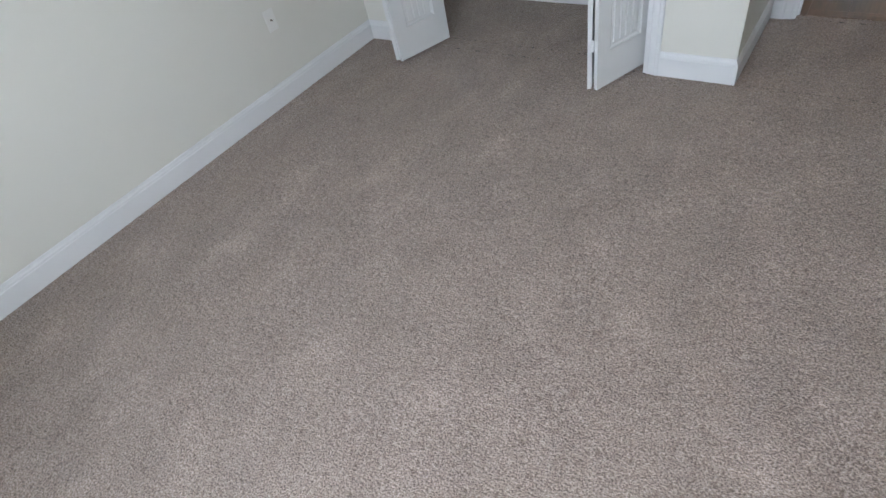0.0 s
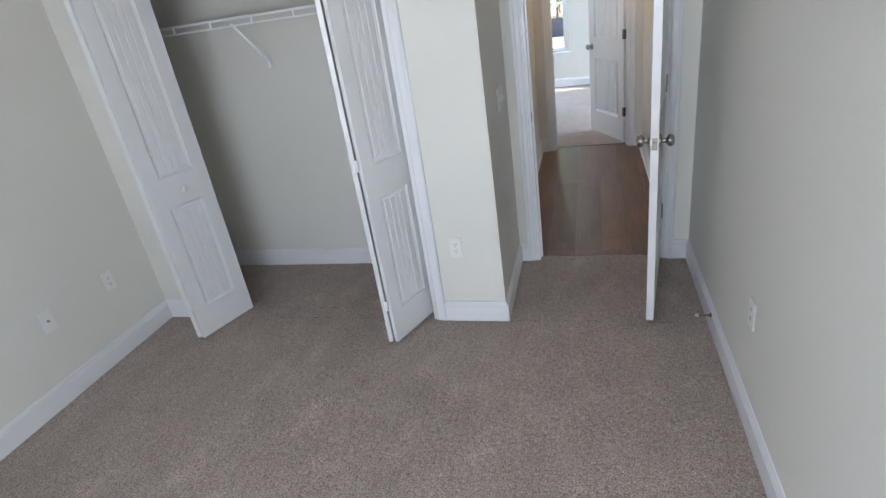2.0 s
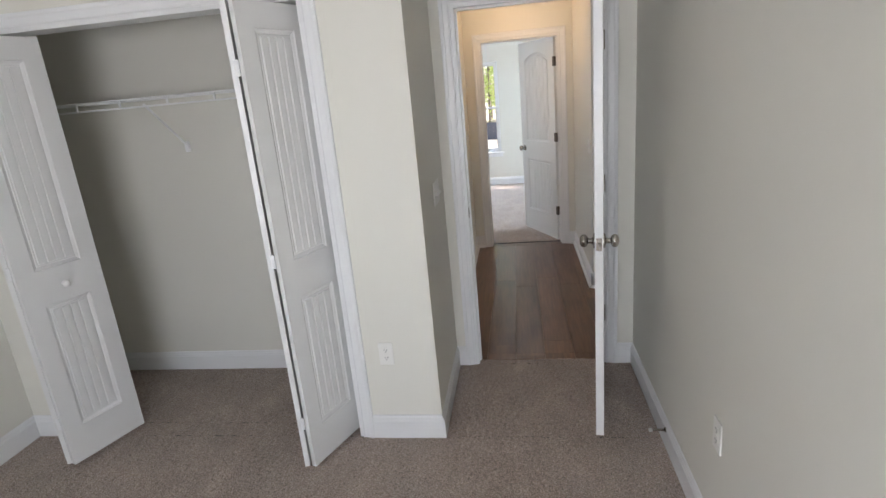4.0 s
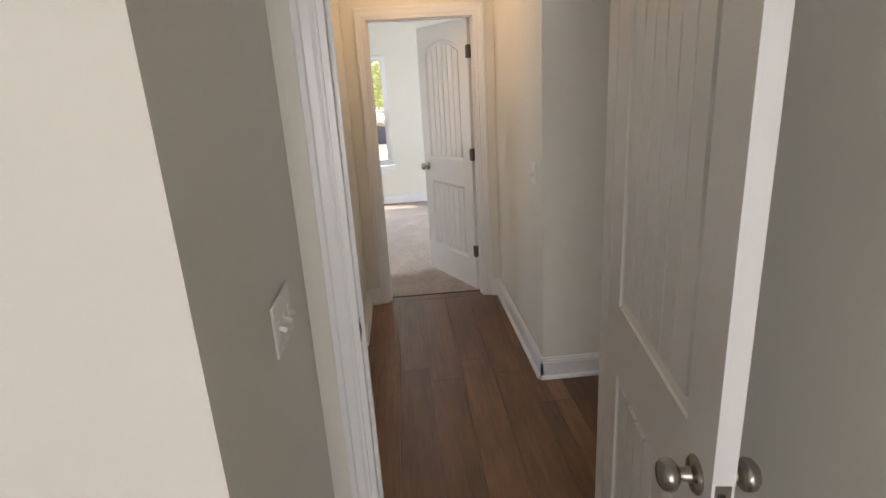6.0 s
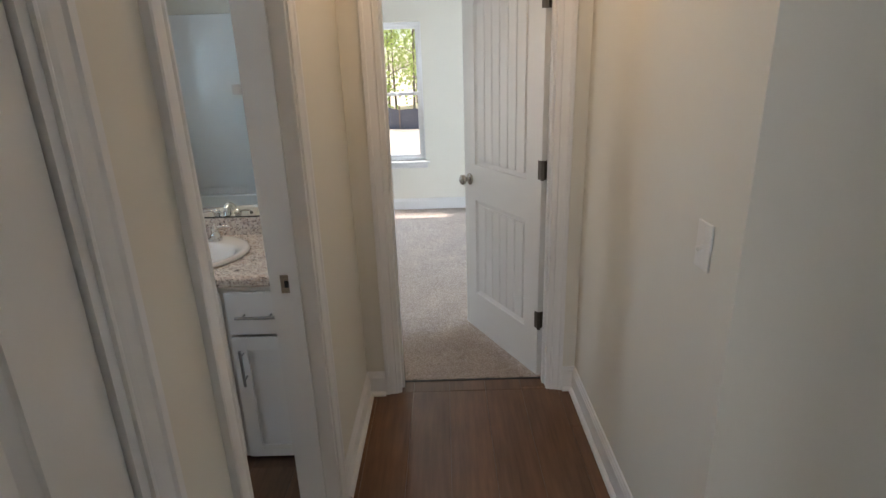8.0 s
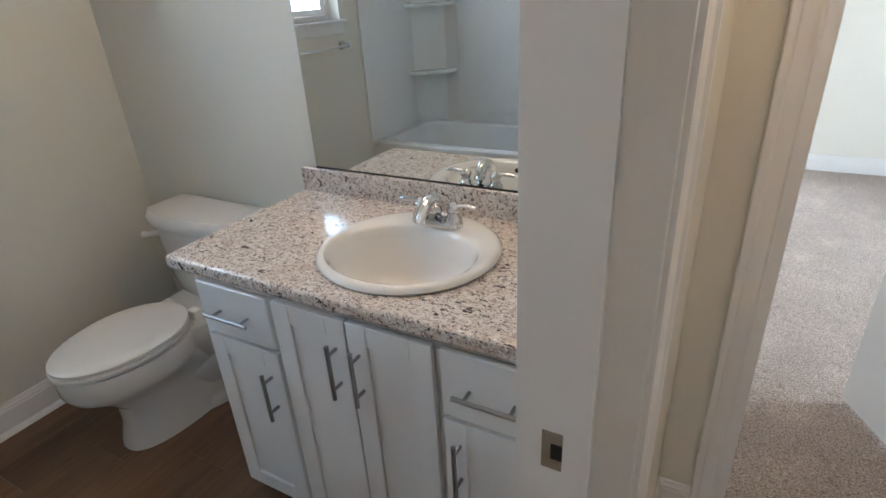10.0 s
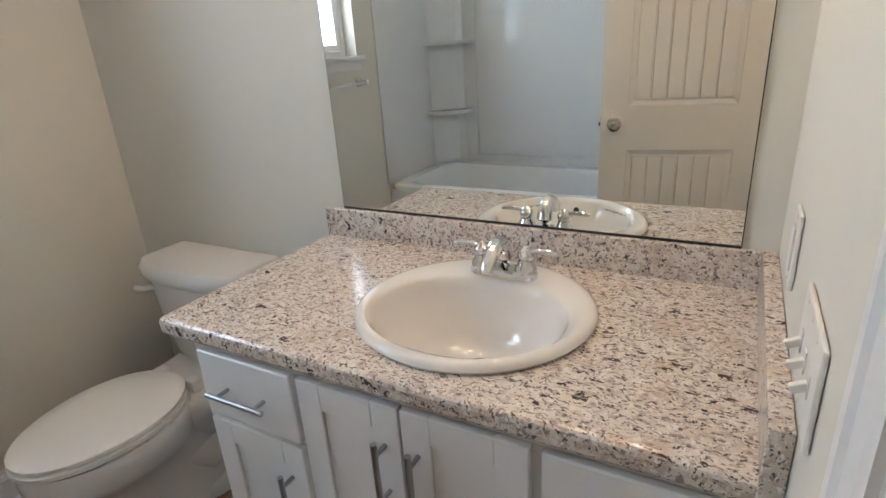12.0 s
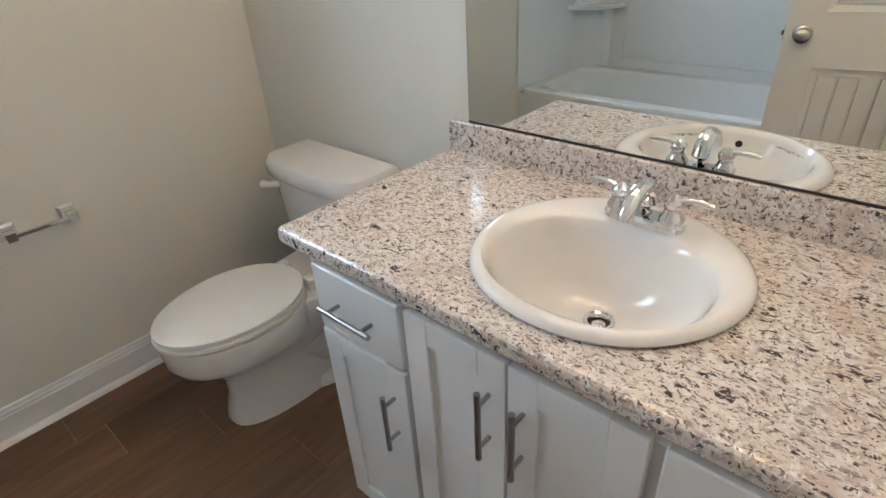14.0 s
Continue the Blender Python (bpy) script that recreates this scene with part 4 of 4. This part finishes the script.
def two_post_bar(name, y0, y1, z, reach, label, cat):
    """A square-posted chrome holder on the west wall."""
    t = thing(name, pose(WX, (y0 + y1) / 2, z), label, cat)
    h = (y1 - y0) / 2
    for y in (-h, h):
        part("post", loft([[(x, y + sy * w, sz * w) for sy, sz in ((-1, -1), (1, -1), (1, 1), (-1, 1))] for x, w in ((0.001, 0.025), (0.005, 0.025), (0.014, 0.017), (0.03, 0.0125), (reach + 0.009, 0.0125))]), CHROME, t)
    part("bar", box(reach - 0.006, reach + 0.006, -h + 0.012, h - 0.012, -0.006, 0.006, 0.0015), CHROME, t)


two_post_bar("toilet_paper_holder", 5.428, 5.590, 0.662, 0.06, "chrome square toilet paper holder without a roll", "paper holder")
two_post_bar("towel_bar", 4.845, 5.40, 1.155, 0.06, "chrome towel bar under the bathroom window", "towel bar")

# ---- toilet ----
to = thing("toilet", pose(-1.705, 6.33, 0), "white two-piece ceramic toilet with the lid down", "toilet")
K = 44


def egg(cy, rx, front, back, z, power=2.0):
    pts = []
    for i in range(K):
        a = 2 * math.pi * i / K
        c, s = math.cos(a), math.sin(a)
        ry = back if s > 0 else front
        pts.append((rx * math.copysign(abs(c) ** (2 / power), c), cy + ry * math.copysign(abs(s) ** (2 / power), s), z))
    return pts


part("bowl", loft([egg(-0.36, 0.112, 0.285, 0.30, 0.0, 2.6), egg(-0.36, 0.109, 0.28, 0.30, 0.03, 2.6), egg(-0.37, 0.098, 0.25, 0.28, 0.10, 2.5), egg(-0.39, 0.097, 0.23, 0.26, 0.17, 2.4), egg(-0.45, 0.122, 0.232, 0.22, 0.235, 2.2),
                   egg(-0.50, 0.168, 0.248, 0.20, 0.285, 2.1), egg(-0.51, 0.183, 0.252, 0.21, 0.312), egg(-0.51, 0.184, 0.252, 0.215, 0.37), egg(-0.51, 0.180, 0.248, 0.213, 0.382), egg(-0.51, 0.150, 0.21, 0.18, 0.384)]), CERAMIC, to, "", True)
deck = [(-0.125, -0.40), (0.125, -0.40), (0.15, -0.31), (0.165, -0.21), (0.17, -0.12), (0.165, -0.008), (-0.165, -0.008), (-0.17, -0.12), (-0.165, -0.21), (-0.15, -0.31)]
part("rear_shelf", loft([[(x * k, y, z) for x, y in deck] for k, z in ((0.55, 0.17), (0.72, 0.24), (0.93, 0.30), (1.0, 0.325), (1.0, 0.368), (0.97, 0.375))]), CERAMIC, to, "", True)
part("trapway", tube([(0.0, -0.40, 0.22), (0.0, -0.30, 0.14), (0.0, -0.20, 0.17), (0.0, -0.12, 0.24), (0.0, -0.06, 0.14), (0.0, -0.05, 0.0)], [0.10, 0.115, 0.115, 0.112, 0.11, 0.11], 20), CERAMIC, to, "", True)
part("foot_flange", loft([egg(-0.24, 0.138, 0.17, 0.19, 0.0, 2.6), egg(-0.24, 0.136, 0.168, 0.188, 0.024, 2.6), egg(-0.24, 0.125, 0.155, 0.178, 0.042, 2.6), egg(-0.24, 0.10, 0.13, 0.15, 0.052, 2.6)]), CERAMIC, to, "", True)
part("seat_ring", loft([egg(-0.515, 0.172, 0.250, 0.205, 0.386), egg(-0.515, 0.177, 0.255, 0.21, 0.391), egg(-0.515, 0.177, 0.255, 0.21, 0.401), egg(-0.515, 0.172, 0.250, 0.205, 0.405)]), PLASTIC, to, "white plastic seat", True)
part("seat_lid", loft([egg(-0.513, 0.170, 0.248, 0.205, 0.408), egg(-0.513, 0.176, 0.254, 0.21, 0.412), egg(-0.513, 0.175, 0.253, 0.209, 0.420), egg(-0.513, 0.162, 0.240, 0.197, 0.4265), egg(-0.513, 0.12, 0.18, 0.14, 0.430), egg(-0.513, 0.03, 0.05, 0.04, 0.431)]), PLASTIC, to, "white plastic lid, shut", True)
for x in (-0.075, 0.075):
    part("seat_hinge", box(x - 0.022, x + 0.022, -0.315, -0.28, 0.372, 0.412, 0.006, 3), PLASTIC, to, "", True)


def slab_ring(rx, y0, y1, z, bow):
    """A plan outline, straight at the back and bowed in front."""
    us = [math.sin(math.pi / 2 * (1 - 2 * i / 16)) for i in range(17)]
    pts = [(rx * u, y0 - bow * (1 - u * u) + 0.04 * (1 - math.sqrt(max(0.0, 1 - max(0.0, (abs(u) - 0.8) / 0.2) ** 2))), z) for u in us]
    return pts + [(-rx, y1, z), (-rx * 0.4, y1, z), (rx * 0.4, y1, z), (rx, y1, z)]


tank = loft([slab_ring(0.185, -0.165, -0.01, 0.374, 0.020), slab_ring(0.205, -0.180, -0.01, 0.46, 0.024), slab_ring(0.222, -0.190, -0.01, 0.676, 0.026)])
bmesh.ops.bevel(tank, geom=[e for e in tank.edges if e.calc_face_angle(0) > 0.6], offset=0.014, segments=3, profile=0.5, affect="EDGES")
tk = part("tank", tank, CERAMIC, to, "", True)
lid = loft([slab_ring(0.232, -0.200, -0.006, 0.674, 0.028), slab_ring(0.236, -0.204, -0.006, 0.684, 0.028), slab_ring(0.236, -0.204, -0.006, 0.716, 0.028), slab_ring(0.226, -0.194, -0.012, 0.733, 0.027)])
bmesh.ops.bevel(lid, geom=[e for e in lid.edges if e.calc_face_angle(0) > 0.5], offset=0.007, segments=3, profile=0.5, affect="EDGES")
part("tank_lid", lid, CERAMIC, to, "", True)
lv = part("flush_lever", tube([(-0.165, -0.195, 0.642), (-0.185, -0.222, 0.642), (-0.222, -0.224, 0.636)], [0.013, 0.010, 0.013], 12), PLASTIC, to, "white flush lever", True)
for x in (-0.118, 0.118):
    part("bolt_cap", turned(lathe([(0.013, 0.022), (0.012, 0.034), (0.006, 0.042)], 14), pose(x * 0.92, -0.22, 0)), PLASTIC, to, "", True)

# ---- tub and surround ----
tb = thing("bathtub", pose(-1.45, 4.245, 0.03), "white acrylic bathtub with a moulded wall surround", "bathtub")
TX0, TX1, TY0, TY1 = -0.757, 0.757, -0.392, 0.385
part("apron", box(TX0, TX1, TY1 - 0.03, TY1, -0.03, 0.44, 0.006), ACRYLIC, tb, "", True)
part("basin", loft([[(p[0], p[1], p[2]) for p in oval(0, 0, 0.757, 0.388, 0.43, 56, 14)], oval(0, 0, 0.757, 0.388, 0.46, 56, 14), oval(0, 0, 0.75, 0.381, 0.467, 56, 12), oval(0, 0, 0.685, 0.315, 0.465, 56, 7), oval(0, 0, 0.672, 0.302, 0.45, 56, 6),
                    oval(0, 0, 0.63, 0.27, 0.2, 56, 5), oval(0, 0, 0.56, 0.22, 0.12, 56, 4), oval(0, 0, 0.3, 0.12, 0.105, 56, 3)], True, (False, True)), ACRYLIC, tb, "", True)
part("back_surround", box(TX0 + 0.012, TX1 - 0.012, TY0 + 0.0, TY0 + 0.012, 0.466, 1.98, 0.004), ACRYLIC, tb, "", True)
part("back_panel", box(TX0 + 0.30, TX1 - 0.30, TY0 + 0.012, TY0 + 0.024, 0.53, 1.99, 0.008, 3), ACRYLIC, tb, "", True)
for sx, s in ((TX0, 1), (TX1, -1)):
    part("side_surround", box(min(sx, sx + s * 0.012), max(sx, sx + s * 0.012), TY0, TY1 + 0.02, 0.466, 1.98, 0.004), ACRYLIC, tb, "", True)
    a, b = sx + s * 0.012, sx + s * 0.20
    cornerbm = loft([[(a, TY0 + 0.012, z), (b, TY0 + 0.012, z), (b - s * 0.05, TY0 + 0.03, z), (a + s * 0.05, TY0 + 0.12, z), (a, TY0 + 0.17, z)] for z in (0.468, 1.97)])
    part("corner_column", cornerbm, ACRYLIC, tb)
    for z in (0.84, 1.30):
        k = 9
        pts = [(a, TY0 + 0.012)] + [(a + s * 0.27 * math.cos(i * math.pi / 2 / k), TY0 + 0.012 + 0.24 * math.sin(i * math.pi / 2 / k)) for i in range(k + 1)]
        part("corner_shelf", loft([[(x, y, z + dz) for x, y in pts] for dz in (0, 0.022)]), ACRYLIC, tb)
part("overflow_plate", turned(lathe([(0.036, 0), (0.034, 0.006), (0.01, 0.009)], 20), pose(TX1 - 0.115, 0, 0.34, 0, -83)), CHROME, tb, "chrome overflow plate", True)

# ---- outside ----
gbm = bmesh.new()
gv = [gbm.verts.new(p) for p in ((-600, -600, -0.35), (600, -600, -0.35), (600, 900, -0.35), (-600, 900, -0.35))]
gbm.faces.new(gv)
structure("ground", gbm, SAND, "bare sandy ground of a cleared lot", "ground")

sf = thing("silt_fence", pose(-3, 22.0, -0.35), "low sagging black fabric fence at the edge of the woods", "fence")
pts = [(-14 + i * 0.5, 0.15 * math.sin(i * 0.7), 0.50 + 0.16 * math.sin(i * 0.45) + 0.05 * math.sin(i * 2.3)) for i in range(57)]
part("fabric", loft([[(x, y - 0.004, 0.0), (x, y - 0.004, z), (x, y + 0.004, z), (x, y + 0.004, 0.0)] for x, y, z in pts]), FENCE_FABRIC, sf)
for i in range(0, 57, 4):
    x, y, z = pts[i]
    part("stake", box(x - 0.02, x + 0.02, y - 0.05, y - 0.01, 0, z + 0.12), BARK, sf, "wooden stake")


def tree(x, y, h, seed, leaves):
    """A slender trunk with limbs and a loose crown of small leaf clumps."""
    rng = random.Random(seed)
    t = thing("tree", pose(x, y, -0.35, 0, 0, rng.uniform(0, 360)), "slender tree with thin light green foliage", "tree", "trees behind the house")
    lean = rng.uniform(-0.4, 0.4)
    r = 0.022 + h * 0.0035
    part("trunk", tube([(lean * (i / 6) ** 2, 0.1 * math.sin(i), h * i / 6) for i in range(7)], [r * (1 - 0.13 * i) for i in range(7)], 9), BARK, t, "", True)
    tips = []
    for i in range(9):
        z = h * rng.uniform(0.08, 0.95)
        a, reach = rng.uniform(0, 6.28), h * rng.uniform(0.10, 0.2)
        p0 = Vector((lean * (z / h) ** 2, 0, z))
        p1 = p0 + Vector((math.cos(a) * reach, math.sin(a) * reach, reach * rng.uniform(0.2, 0.7)))
        part("limb", tube([p0, (p0 + p1) / 2 + Vector((0, 0, 0.1)), p1], [r * 0.35, r * 0.25, r * 0.1], 6), BARK, t)
        tips += [p0.lerp(p1, u) for u in (0.45, 0.75, 1.0)]
    bm = bmesh.new()
    for i in range(leaves):
        c = rng.choice(tips) + Vector([rng.gauss(0, h * 0.055) for _ in range(3)])
        s = rng.uniform(0.05, 0.12)
        u = Vector([rng.gauss(0, 1) for _ in range(3)]).normalized() * s
        w = Vector([rng.gauss(0, 1) for _ in range(3)]).cross(u).normalized() * s * 0.6
        bm.faces.new([bm.verts.new(c + q) for q in (-u, w * 0.8, u, -w * 0.8)])
    part("crown", bm, LEAF, t)


for i in range(34):
    rr = random.Random(100 + i)
    tree(-12 + i * 0.5 + rr.uniform(-0.3, 0.3), 25.0 + (i * 7 % 5) * 2.4 + rr.uniform(-0.8, 0.8), rr.uniform(7, 12), i, 2400)


# ---- floor planks ----
def plank_floor(name, rects, label, seed):
    """Vinyl boards 0.18 m wide, running along y, each with its own edges; rects: x0, x1, y0, y1."""
    rng = random.Random(seed)
    base = thing(name, pose(0, 0, 0), label, "floor", kind="structure")
    cache = {}
    W, L = 0.18, 1.22
    x0, x1 = min(r[0] for r in rects), max(r[1] for r in rects)
    x = x0
    while x < x1 - 0.004:
        y_from, y_to = min(r[2] for r in rects), max(r[3] for r in rects)
        y = y_from - rng.uniform(0.1, 1.1)
        while y < y_to:
            for r in rects:
                a, b, c, d = max(x, r[0]), min(x + W, r[1]), max(y, r[2]), min(y + L, r[3])
                if b - a > 0.004 and d - c > 0.004:
                    key = (round(b - a, 3), round(d - c, 3))
                    if key not in cache:
                        w, q, g, s = b - a, d - c, 0.0003, 0.0009
                        bm = loft([[(g, g, -0.012), (w - g, g, -0.012), (w - g, q - g, -0.012), (g, q - g, -0.012)], [(g, g, -0.0012), (w - g, g, -0.0012), (w - g, q - g, -0.0012), (g, q - g, -0.0012)],
                                   [(s, s, 0), (w - s, s, 0), (w - s, q - s, 0), (s, q - s, 0)]], True, (False, True))
                        bmesh.ops.recalc_face_normals(bm, faces=bm.faces[:])
                        me = bpy.data.meshes.new("plank")
                        bm.to_mesh(me)
                        bm.free()
                        me.materials.append(PLANK)
                        cache[key] = me
                    ob = new("plank", cache[key])
                    ob.parent, ob.location = base, (a, c, 0)
            y += L
        x += W


plank_floor("floor_hall", [(0.005, 1.033, 3.85, 6.255), (1.033, 4.4, 3.85, 4.967), (2.3, 4.4, 1.2, 3.85), (0.17, 0.945, 3.778, 3.85), (0.155, 0.91, 6.255, 6.350), (-0.128, 0.005, 4.785, 5.49)], "brown wood-look vinyl plank floor in the hall", 5)
plank_floor("floor_bathroom", [(WX, -0.128, 4.66, 6.34)], "dark brown wood-look vinyl plank floor in the bathroom", 9)
structure("threshold_strip", box(0.157, 0.908, 6.346, 6.360, -0.012, 0.003, 0.001, 1), DARK, "thin dark transition between planks and carpet", "trim")
